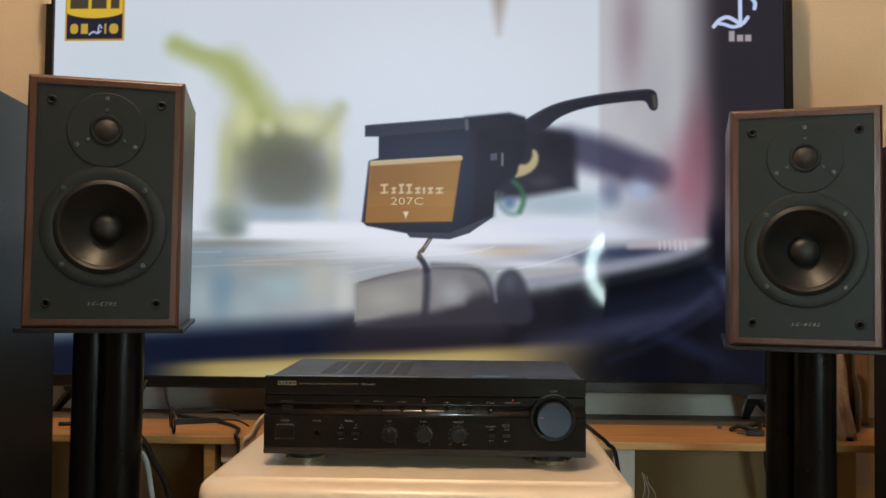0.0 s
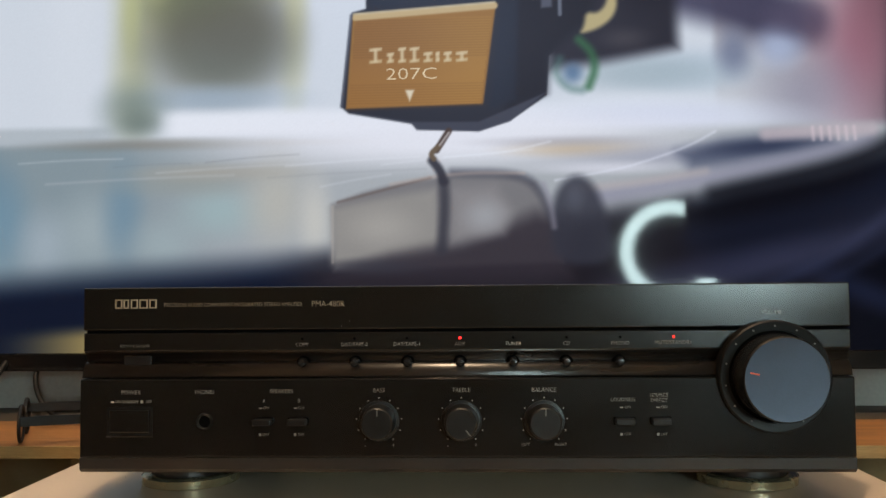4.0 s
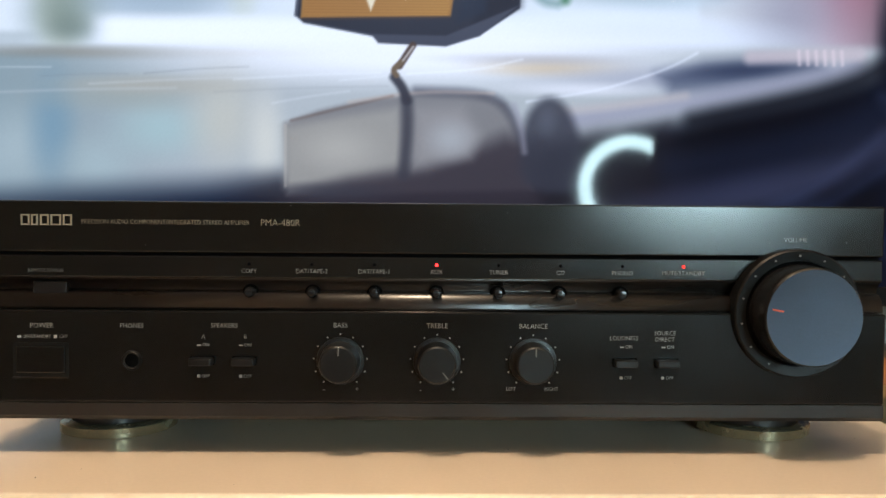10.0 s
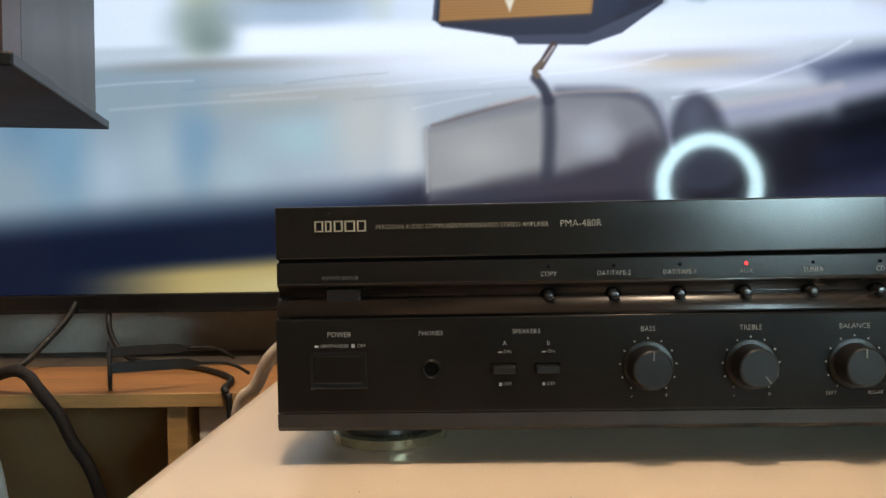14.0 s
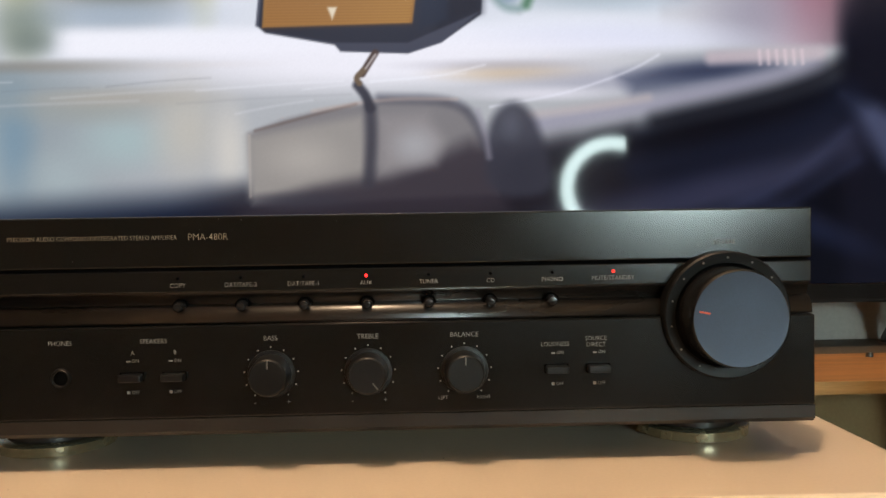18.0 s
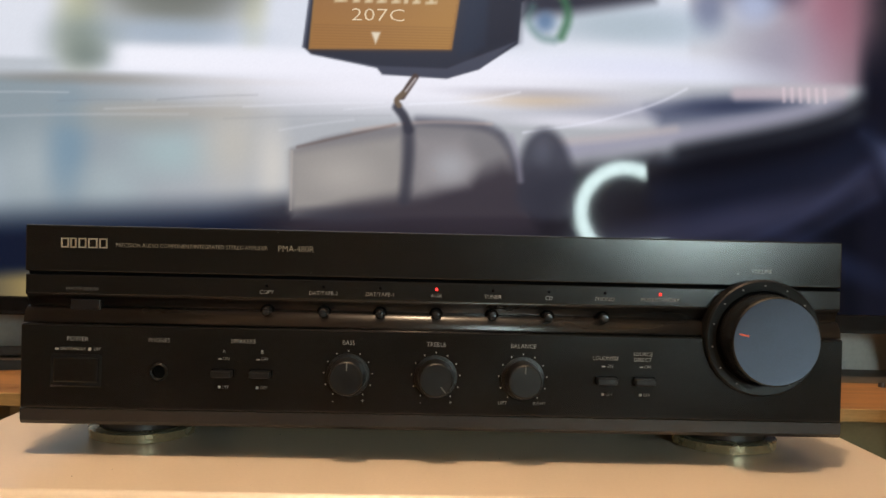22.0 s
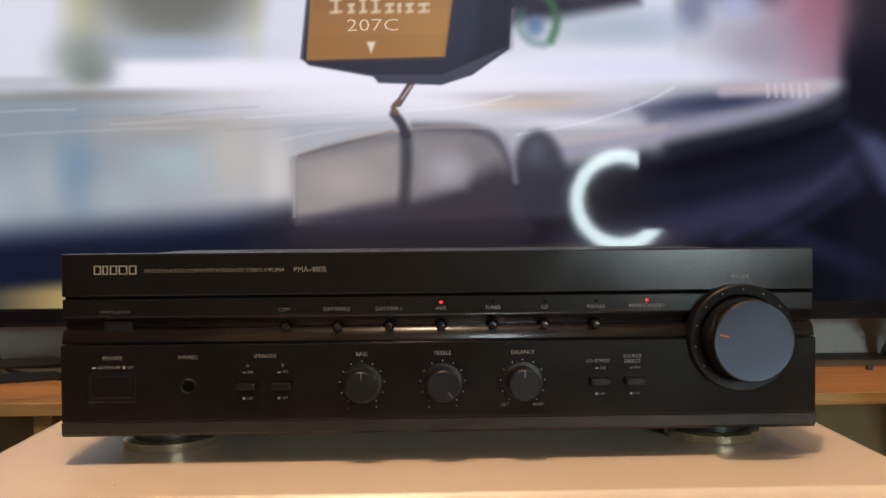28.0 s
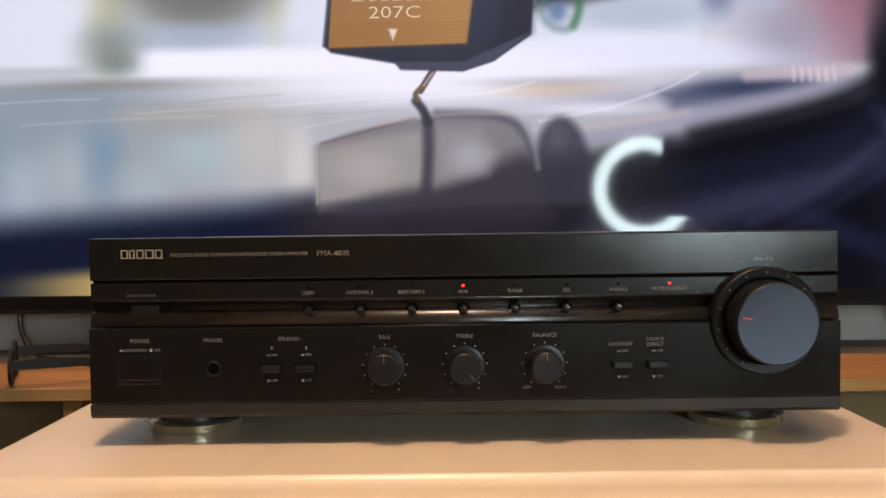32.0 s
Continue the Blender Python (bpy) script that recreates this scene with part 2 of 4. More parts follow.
def extrude(outline, y0, y1, axis="y", bevel=0.0, bm=None):
    """A closed outline of (a, b) pushed along one axis from y0 to y1."""
    bm = bm or bmesh.new()
    def at(a, b, h):
        return {"x": (h, a, b), "y": (a, h, b), "z": (a, b, h)}[axis]
    lo = [bm.verts.new(at(a, b, y0)) for a, b in outline]
    hi = [bm.verts.new(at(a, b, y1)) for a, b in outline]
    fs = [bm.faces.new(lo), bm.faces.new(hi[::-1])]
    for i in range(len(lo)):
        j = (i + 1) % len(lo)
        fs.append(bm.faces.new((lo[i], hi[i], hi[j], lo[j])))
    bmesh.ops.recalc_face_normals(bm, faces=fs)
    if bevel:
        bmesh.ops.bevel(bm, geom=[e for e in bm.edges if e.calc_face_angle(0) > 0.6], offset=bevel, segments=2, profile=0.5, affect="EDGES")
    return bm


def round_rect(x0, x1, y0, y1, r, n=6):
    pts = []
    for cx, cy, a in ((x1 - r, y1 - r, 0), (x0 + r, y1 - r, 90), (x0 + r, y0 + r, 180), (x1 - r, y0 + r, 270)):
        for k in range(n + 1):
            t = radians(a + 90 * k / n)
            pts.append((cx + r * math.cos(t), cy + r * math.sin(t)))
    return pts


def tube(points, radius, segs=10, smooth=6):
    """A round cable along points, smoothed as a Catmull-Rom line."""
    p = [Vector(q) for q in points]
    p = [p[0] * 2 - p[1]] + p + [p[-1] * 2 - p[-2]]
    line = []
    for i in range(1, len(p) - 2):
        for k in range(smooth):
            t = k / smooth
            a, b, c, d = p[i - 1], p[i], p[i + 1], p[i + 2]
            line.append(0.5 * (2 * b + (c - a) * t + (2 * a - 5 * b + 4 * c - d) * t * t + (3 * b - a - 3 * c + d) * t ** 3))
    line.append(p[-2])
    bm, rings = bmesh.new(), []
    side = Vector((0.31, 0.57, 0.76))
    for i, q in enumerate(line):
        d = (line[min(i + 1, len(line) - 1)] - line[max(i - 1, 0)]).normalized()
        side = (side - d * side.dot(d)).normalized()
        up = d.cross(side)
        rings.append([bm.verts.new(q + radius * (math.cos(k * math.tau / segs) * side + math.sin(k * math.tau / segs) * up)) for k in range(segs)])
    for a, b in zip(rings, rings[1:]):
        for k in range(segs):
            bm.faces.new((a[k], a[(k + 1) % segs], b[(k + 1) % segs], b[k])).smooth = True
    bm.faces.new(rings[0][::-1]), bm.faces.new(rings[-1])
    return bm


def lettering(body, size, x, z, y, parent, mat, align="CENTER", name="lettering", squeeze=1.0, bold=0.0, lean=0.0, gap=1.0):
    """Flat printed words on a face that looks towards -y; z is the middle of the letters."""
    cu = bpy.data.curves.new(name, "FONT")
    cu.body, cu.size, cu.align_x, cu.align_y, cu.resolution_u, cu.offset = body, size, align, "CENTER", 2, bold - size * 0.011
    cu.shear, cu.space_character = lean, gap
    tmp = new("tmp", cu)
    dg = bpy.context.evaluated_depsgraph_get()
    me = bpy.data.meshes.new_from_object(tmp.evaluated_get(dg))
    bpy.data.objects.remove(tmp)
    me.transform(pose(x, y, z, 90) @ Matrix.Diagonal((squeeze * 0.93, 1, 1, 1)))
    me.materials.clear()
    me.materials.append(mat)
    ob = new(name, me)
    ob.parent = parent
    return ob


FRONT = pose(0, 0, 0, 90)   # local z looks towards -y


def on_front(x, y, z):
    return Matrix.Translation((x, y, z)) @ FRONT


# ---- the room ----
def structure(name, bm, mat, label, category):
    return tagged(part(name, bm, mat), label, category, kind="structure")


RX0, RX1, RY0, RY1, RH = -2.9, 2.9, -5.0, 0.750, 2.5
structure("floor", box(RX0 - 0.1, RX1 + 0.1, RY0 - 0.1, RY1 + 0.1, -0.1, 0), FLOOR, "warm brown wooden floor of the room", "floor")
structure("ceiling", box(RX0 - 0.1, RX1 + 0.1, RY0 - 0.1, RY1 + 0.1, RH, RH + 0.1), CEILING, "plain white painted ceiling", "ceiling")
structure("wall_north", box(RX0, RX1, RY1, RY1 + 0.1, 0, RH), WALL, "beige painted wall behind the television", "wall")
structure("wall_south", box(RX0, RX1, RY0 - 0.1, RY0, 0, RH), WALL_FAR, "plain unseen wall behind the camera, pale to bounce light", "wall")
structure("wall_west", box(RX0 - 0.1, RX0, RY0, RY1, 0, RH), WALL, "plain beige side wall", "wall")
structure("wall_east", box(RX1, RX1 + 0.1, RY0, RY1, 0, RH), WALL, "plain beige side wall", "wall")

# ---- television ----
SX0, SX1, SZ0, SZ1, SY = -0.860, 0.720, 0.533, 1.416, 0.645


def smooth(a, b, v):
    t = np.clip((v - a) / (b - a), 0, 1)
    return t * t * (3 - 2 * t)


def painted_screen(nx, nz):
    """The still picture on the screen, painted in units u to the right and v down: a record player's
    pick-up head over a record, with a blurred room behind it. Returns vertices, quads and colours."""
    x, z = np.meshgrid(np.linspace(SX0, SX1, nx), np.linspace(SZ0, SZ1, nz))
    u = (x + 0.048) / 0.001203 + 747
    v = 443 - (z - 0.7966) / np.where(z > 0.7966, 0.001198, 0.001126)
    img = np.empty((nz, nx, 3))
    img[:] = (0.86, 0.875, 0.90)

    def lay(mask, colour):
        nonlocal img
        k = np.clip(mask, 0, 1)[..., None]
        img = img * (1 - k) + np.array(colour) * k

    def blob(cu, cv, ru, rv, colour, hard=0.0, amount=1.0, turn=0.0):
        c, s = math.cos(radians(turn)), math.sin(radians(turn))
        du, dv = (u - cu) * c + (v - cv) * s, -(u - cu) * s + (v - cv) * c
        d = np.sqrt((du / ru) ** 2 + (dv / rv) ** 2)
        lay((1 - smooth(hard, 1.25 - 0.2 * hard, d)) * amount, colour)

    def rounded(pts, closed=False):
        """Corner cutting, twice."""
        for _ in range(2):
            out = [] if closed else [pts[0]]
            for (a, b), (c, d) in zip(pts, pts[1:] + (pts[:1] if closed else [])):
                out += [(0.75 * a + 0.25 * c, 0.75 * b + 0.25 * d), (0.25 * a + 0.75 * c, 0.25 * b + 0.75 * d)]
            pts = out if closed else out + [pts[-1]]
        return pts

    def distance(pts):
        best = np.full(u.shape, 1e9)
        for (a, b), (c, d) in zip(pts, pts[1:]):
            l2 = (c - a) ** 2 + (d - b) ** 2
            t = np.clip(((u - a) * (c - a) + (v - b) * (d - b)) / l2, 0, 1)
            best = np.minimum(best, np.hypot(u - a - t * (c - a), v - b - t * (d - b)))
        return best

    def stroke(pts, half, soft, colour, amount=1.0):
        lay((1 - smooth(half - soft, half + soft, distance(rounded(pts) if len(pts) > 2 else pts))) * amount, colour)

    def shape(pts, soft, colour, amount=1.0):
        inside = np.zeros(u.shape, bool)
        for (a, b), (c, d) in zip(pts, pts[1:] + pts[:1]):
            if b != d:
                inside ^= ((b > v) != (d > v)) & (u < (c - a) * (v - b) / (d - b) + a)
        d = distance(pts + pts[:1])
        lay(smooth(-soft, soft, np.where(inside, d, -d)) * amount, colour)

    # blurred room: pale wall, curtain, dark right edge
    lay(smooth(-60, 240, v) * 0.25, (0.91, 0.92, 0.94))
    lay(smooth(1058, 1070, u) * (1 - smooth(330, 420, v)), (0.77, 0.755, 0.765))
    blob(1120, 40, 40, 160, (0.60, 0.52, 0.55), 0, 0.8)
    blob(1165, 150, 45, 170, (0.70, 0.69, 0.70), 0, 0.7)
    lay(smooth(1190, 1290, u) * (1 - smooth(380, 520, v)), (0.20, 0.17, 0.20))
    blob(1218, 330, 66, 130, (0.64, 0.44, 0.50), 0.05, 0.9)
    blob(1240, 240, 40, 120, (0.52, 0.32, 0.37), 0, 0.6)
    lay(smooth(1240, 1296, u), (0.17, 0.155, 0.185))
    shape([(855, -110), (915, -110), (886, 45)], 14, (0.62, 0.53, 0.46), 0.8)
    blob(760, 150, 340, 210, (0.935, 0.95, 0.985), 0, 0.55)
    blob(200, 120, 180, 160, (0.80, 0.85, 0.87), 0, 0.4)
    # plant and its pot, far out of focus
    blob(330, 250, 46, 240, (0.90, 0.91, 0.93), 0, 0.6)
    stroke([(298, 62), (345, 85), (400, 100), (430, 140)], 18, 17, (0.68, 0.70, 0.42), 0.75)
    stroke([(400, 105), (440, 150), (470, 200), (500, 240)], 32, 28, (0.72, 0.74, 0.50), 0.8)
    blob(440, 232, 70, 96, (0.73, 0.73, 0.47), 0.1, 0.85)
    blob(540, 212, 78, 54, (0.77, 0.765, 0.55), 0.1, 0.85)
    stroke([(560, 240), (600, 180)], 16, 15, (0.72, 0.72, 0.55), 0.55)
    blob(400, 330, 34, 120, (0.72, 0.72, 0.56), 0.05, 0.7)
    blob(588, 320, 22, 90, (0.80, 0.79, 0.62), 0.05, 0.6)
    blob(500, 298, 108, 92, (0.44, 0.435, 0.38), 0.35, 0.95)
    blob(505, 330, 100, 50, (0.50, 0.54, 0.53), 0, 0.5)
    blob(475, 250, 80, 44, (0.43, 0.45, 0.36), 0.1, 0.6)
    blob(495, 372, 120, 22, (0.66, 0.72, 0.78), 0.1, 0.75)
    stroke([(298, 60), (350, 78), (395, 90), (422, 128), (446, 176), (480, 214)], 8, 14, (0.60, 0.63, 0.34), 0.28)
    stroke([(560, 236), (596, 196), (604, 178)], 6, 12, (0.66, 0.67, 0.44), 0.25)
    blob(428, 205, 26, 54, (0.90, 0.89, 0.66), 0, 0.55)
    blob(536, 206, 44, 28, (0.92, 0.91, 0.74), 0, 0.6)
    blob(470, 214, 20, 22, (0.95, 0.94, 0.78), 0, 0.45)
    blob(590, 250, 20, 60, (0.82, 0.80, 0.58), 0, 0.5)
    blob(396, 262, 16, 70, (0.76, 0.76, 0.52), 0, 0.5)
    blob(520, 296, 84, 62, (0.39, 0.385, 0.35), 0.1, 0.6)
    # pale table behind: white band on both sides of the head
    blob(404, 384, 52, 44, (0.48, 0.53, 0.50), 0, 0.75)
    blob(410, 400, 30, 18, (0.42, 0.47, 0.45), 0, 0.5)
    lay(smooth(378, 396, v) * (1 - smooth(406, 424, v)) * smooth(425, 458, u) * (1 - smooth(860, 1130, u)), (0.96, 0.96, 0.98))
    lay(smooth(398, 408, v) * (1 - smooth(416, 424, v)) * (1 - smooth(350, 400, u)) * 0.5, (0.62, 0.65, 0.66))
    blob(1040, 350, 100, 30, (0.76, 0.81, 0.86), 0.1, 0.85)
    blob(985, 352, 115, 26, (0.68, 0.735, 0.76), 0.15, 0.8)
    blob(1160, 378, 70, 66, (0.60, 0.58, 0.64), 0, 0.75)
    blob(960, 392, 130, 22, (0.93, 0.94, 0.96), 0.1, 0.8)
    blob(1000, 404, 170, 26, (0.88, 0.89, 0.95), 0.1, 0.9)
    # the record: pale sheen with upright smears of the room in it
    rec = smooth(410, 428, v + 0.010 * (u - 700))
    lay(rec, (0.70, 0.71, 0.72))
    lay(rec * (1 - smooth(330, 600, u)), (0.56, 0.61, 0.63))
    blob(430, 424, 170, 9, (0.52, 0.50, 0.46), 0, 0.65)
    blob(610, 424, 90, 5, (0.66, 0.62, 0.57), 0, 0.5)
    blob(770, 424, 340, 40, (0.97, 0.96, 0.98), 0.15, 0.95)
    for cu, cv, ru, rv, col, k in ((210, 480, 60, 60, (0.40, 0.52, 0.60), 0.8), (250, 520, 42, 80, (0.47, 0.59, 0.66), 0.8), (300, 545, 40, 55, (0.68, 0.72, 0.75), 0.8), (352, 530, 46, 60, (0.69, 0.73, 0.74), 0.7), (392, 505, 30, 75, (0.47, 0.58, 0.65), 0.75), (440, 545, 46, 40, (0.66, 0.71, 0.72), 0.8), (505, 506, 60, 40, (0.66, 0.75, 0.75), 0.7), (470, 470, 110, 22, (0.62, 0.63, 0.60), 0.6), (570, 495, 46, 70, (0.77, 0.75, 0.70), 0.75), (614, 520, 24, 70, (0.84, 0.82, 0.78), 0.8), (500, 458, 120, 14, (0.70, 0.67, 0.62), 0.6)):
        blob(cu, cv, ru, rv, col, 0, k)
    blob(908, 437, 92, 12, (0.82, 0.72, 0.58), 0, 0.75)
    blob(900, 428, 120, 8, (0.62, 0.60, 0.62), 0, 0.5)
    blob(1015, 447, 150, 18, (0.66, 0.66, 0.72), 0, 0.7)
    blob(940, 460, 100, 10, (0.90, 0.89, 0.92), 0, 0.8)
    shape([(1020, 442), (1070, 428), (1130, 424), (1185, 427), (1196, 438), (1150, 449), (1085, 459), (1035, 463)], 13, (0.28, 0.31, 0.40), 0.75)
    blob(1112, 437, 85, 12, (0.17, 0.20, 0.30), 0, 0.7, -4)
    for a, b, c, d, w, bright in ((267, 444, 390, 440, 1.2, 0.97), (487, 446, 595, 438, 1.0, 0.28), (580, 452, 733, 443, 1.6, 0.98), (430, 458, 640, 448, 1.8, 0.86), (300, 470, 520, 462, 2.4, 0.80), (560, 466, 740, 458, 2.0, 0.55), (690, 452, 860, 437, 1.4, 0.97), (620, 478, 700, 464, 2.0, 0.90), (380, 450, 470, 447, 1.0, 0.45)):
        stroke([(a, b), ((a + c) / 2, (b + d) / 2 - 1.5), (c, d)], w * 0.55, 1.8, (bright, bright, min(1, bright + 0.02)), 0.28 if bright > 0.6 else 0.18)
    stroke([(760, 444), (830, 440), (880, 428)], 1.0, 2.0, (0.98, 0.98, 1.0), 0.45)
    stroke([(885, 474), (955, 462), (994, 450), (1035, 435), (1062, 420)], 1.2, 2.2, (0.96, 0.96, 1.0), 0.5)
    # dark lower part of the record and platter
    edge = 588 - 0.075 * (u - 340) - 16 * smooth(850, 1000, u)
    lay(smooth(-30, 26, v - edge), (0.05, 0.085, 0.165))
    lay(smooth(-24, 20, v - edge) * smooth(540, 660, u) * (1 - smooth(880, 1150, u)), (0.145, 0.13, 0.165))
    shape([(1000, 512), (1080, 484), (1180, 462), (1250, 440), (1400, 400), (1400, 720), (1040, 720), (1000, 570)], 24, (0.022, 0.038, 0.08))
    shape([(900, 520), (960, 506), (1030, 500), (1060, 560), (1040, 640), (900, 640), (880, 570)], 22, (0.10, 0.095, 0.13), 0.8)
    lay(smooth(1242, 1268, u) * smooth(330, 420, v), (0.055, 0.065, 0.115))
    shape([(1256, 466), (1292, 478), (1414, 556), (1414, 660), (1300, 545)], 14, (0.40, 0.43, 0.56), 0.6)
    stroke([(930, 494), (1010, 482), (1090, 466), (1165, 450), (1228, 432)], 9, 11, (0.60, 0.59, 0.66), 0.75)
    stroke([(900, 486), (980, 478), (1050, 466)], 4, 6, (0.78, 0.72, 0.70), 0.5)
    stroke([(1118, 424), (1172, 422), (1232, 420)], 7, 6, (0.78, 0.72, 0.74), 0.8)
    for k in range(6):
        stroke([(1168 + 9 * k, 417), (1169 + 9 * k, 431)], 1.6, 2.2, (0.90, 0.82, 0.84), 0.6)
    stroke([(1060, 494), (1150, 474), (1215, 456), (1256, 434)], 9, 14, (0.045, 0.055, 0.09), 0.75)
    stroke([(1040, 545), (1130, 530), (1220, 500), (1262, 470)], 16, 18, (0.08, 0.105, 0.175), 0.7)
    blob(1110, 568, 140, 26, (0.16, 0.17, 0.26), 0, 0.6, -12)
    blob(1220, 612, 100, 22, (0.13, 0.16, 0.26), 0, 0.6, 25)
    stroke([(1120, 600), (1200, 560), (1262, 505)], 5, 10, (0.17, 0.20, 0.31), 0.5)
    stroke([(1080, 640), (1180, 600), (1270, 540)], 4, 9, (0.15, 0.18, 0.28), 0.4)
    stroke([(950, 618), (1070, 592), (1180, 560), (1256, 522)], 20, 26, (0.27, 0.275, 0.37), 0.55)
    # golden table edge at the foot
    gold = 652 - 0.060 * (u - 300) - 0.00002 * np.maximum(u - 600, 0) ** 2
    lay(smooth(-11, 13, v - gold) * smooth(225, 400, u) * (1 - smooth(820, 1120, u)), (0.70, 0.60, 0.36))
    lay(smooth(4, 30, v - gold) * smooth(330, 520, u) * (1 - smooth(760, 1000, u)), (0.78, 0.70, 0.48))
    # the head's mirror image in the record
    shape([(633, 500), (668, 486), (707, 476), (774, 464), (840, 466), (862, 476), (878, 506), (892, 572), (636, 580)], 5, (0.47, 0.455, 0.46), 0.88)
    shape([(632, 504), (690, 492), (752, 482), (758, 552), (634, 572)], 9, (0.62, 0.60, 0.575), 0.85)
    shape([(700, 562), (780, 548), (862, 512), (900, 520), (900, 590), (630, 590)], 16, (0.20, 0.18, 0.215), 0.85)
    shape([(768, 482), (818, 480), (836, 512), (826, 536), (768, 548)], 12, (0.58, 0.56, 0.56), 0.8)
    blob(690, 528, 50, 30, (0.70, 0.675, 0.645), 0, 0.75)
    blob(806, 516, 30, 26, (0.68, 0.68, 0.69), 0, 0.75)
    blob(680, 576, 80, 12, (0.22, 0.22, 0.26), 0, 0.7)
    stroke([(640, 497), (690, 483), (745, 469)], 1.6, 2.0, (0.40, 0.34, 0.32), 0.6)
    stroke([(770, 463), (840, 465), (866, 480), (880, 516)], 5, 6, (0.25, 0.25, 0.30), 0.6)
    stroke([(634, 502), (634, 570)], 1.2, 1.4, (0.74, 0.70, 0.66), 0.5)
    stroke([(700, 476), (775, 463), (850, 465)], 1.8, 2.4, (0.80, 0.70, 0.64), 0.4)
    shape(rounded([(878, 516), (887, 482), (908, 466), (928, 478), (942, 516), (954, 575), (880, 575)], True), 8, (0.21, 0.215, 0.26), 0.85)
    blob(906, 494, 14, 22, (0.36, 0.37, 0.42), 0, 0.6)
    stroke([(872, 478), (880, 506), (883, 530)], 3, 4, (0.62, 0.60, 0.65), 0.5)
    stroke([(747, 448), (756, 460), (760, 474)], 5.0, 3.0, (0.17, 0.17, 0.21), 0.9)
    stroke([(760, 474), (761, 505), (757, 556)], 6.0, 5.5, (0.22, 0.22, 0.26), 0.8)
    # pick-up head: the blurred arm and rear block behind it
    stroke([(1010, 250), (1060, 262), (1110, 282), (1140, 296)], 32, 20, (0.20, 0.19, 0.29), 0.85)
    blob(1176, 300, 26, 36, (0.36, 0.29, 0.37), 0, 0.75)
    blob(1085, 330, 26, 34, (0.45, 0.48, 0.58), 0.1, 0.8)
    blob(1135, 325, 34, 30, (0.72, 0.76, 0.86), 0.1, 0.85)
    blob(1150, 292, 40, 26, (0.36, 0.33, 0.42), 0.1, 0.7)
    shape([(930, 205), (972, 215), (1014, 227), (1022, 236), (1024, 324), (990, 330), (930, 340), (880, 345), (870, 225)], 11, (0.15, 0.15, 0.19))
    blob(965, 312, 34, 16, (0.30, 0.28, 0.30), 0, 0.55)
    blob(985, 250, 46, 40, (0.105, 0.105, 0.145), 0, 0.6)
    # body
    shape([(672, 226), (905, 196), (932, 204), (938, 240), (930, 290), (908, 306), (880, 330), (877, 375), (835, 404), (800, 415), (730, 412), (724, 405), (652, 392), (643, 384), (656, 274), (672, 270)], 1.6, (0.145, 0.155, 0.195))
    shape([(848, 205), (932, 206), (936, 250), (926, 292), (905, 306), (880, 330), (877, 372), (830, 392)], 9, (0.105, 0.110, 0.145), 0.85)
    shape([(676, 234), (840, 222), (830, 262), (676, 270)], 6, (0.135, 0.165, 0.225), 0.8)
    shape([(826, 268), (846, 262), (842, 380), (812, 390)], 5, (0.125, 0.15, 0.205), 0.75)
    shape([(656, 391), (724, 403), (800, 404), (876, 372), (835, 404), (800, 415), (730, 412), (724, 405)], 1.6, (0.265, 0.275, 0.33), 0.75)
    shape([(647, 211), (663, 209), (826, 197), (905, 189), (932, 197), (940, 206), (900, 214), (826, 217), (672, 231), (647, 231)], 1.5, (0.19, 0.205, 0.255))
    shape([(826, 196), (905, 188), (932, 196), (936, 240), (890, 232), (828, 218)], 5, (0.13, 0.135, 0.17), 0.85)
    stroke([(650, 211), (826, 197), (905, 189), (930, 196)], 0.9, 1.4, (0.34, 0.36, 0.42), 0.7)
    # name plate: bronze, with a lit upper edge
    shape([(657, 277), (821, 267), (805, 384), (649, 387)], 1.5, (0.60, 0.41, 0.20))
    plate_part = np.clip((u - 650) / 160, 0, 1)
    within = ((u - 657 + (v - 277) * 0.07) > 3) & ((821 - (v - 267) * 0.137 - u) > 3) & (v > 282) & (v < 383)
    lay(within * (1 - plate_part) * 0.45, (0.53, 0.34, 0.19))
    lay(within * smooth(300, 384, v) * 0.4, (0.70, 0.48, 0.21))
    lay(within * smooth(0.35, 1.0, plate_part) * 0.35, (0.74, 0.53, 0.24))
    lay(within * (np.sin(v * 2.1) > 0.55) * 0.22, (0.40, 0.26, 0.14))
    stroke([(660, 280), (819, 270)], 3.8, 1.6, (0.80, 0.68, 0.48))
    stroke([(658, 276), (819, 266)], 1.2, 1.4, (0.90, 0.82, 0.66), 0.8)
    stroke([(652, 388), (804, 385)], 1.6, 1.6, (0.22, 0.18, 0.17), 0.7)
    stroke([(655, 277), (644, 384)], 1.6, 1.3, (0.30, 0.31, 0.36), 0.8)
    for a, b in ((676, 690), (696, 704), (709, 718), (722, 733), (738, 748), (752, 756), (761, 770), (775, 788)):
        top = 314 if a in (676, 722, 709) else 320
        shape([(a, top + 3), (b, top + 2), (b, top + 5.5), (a, top + 6.5)], 1.2, (0.90, 0.80, 0.62), 0.85)
        shape([(a, 331), (b, 330), (b, 333.5), (a, 334.5)], 1.2, (0.86, 0.75, 0.55), 0.85)
        shape([((a + b) / 2 - 2, top + 3), ((a + b) / 2 + 2, top + 3), ((a + b) / 2 + 2, 333), ((a + b) / 2 - 2, 333)], 1.3, (0.88, 0.78, 0.60), 0.85)
    shape([(717, 366), (727, 366), (722, 379)], 1.6, (0.92, 0.85, 0.72))
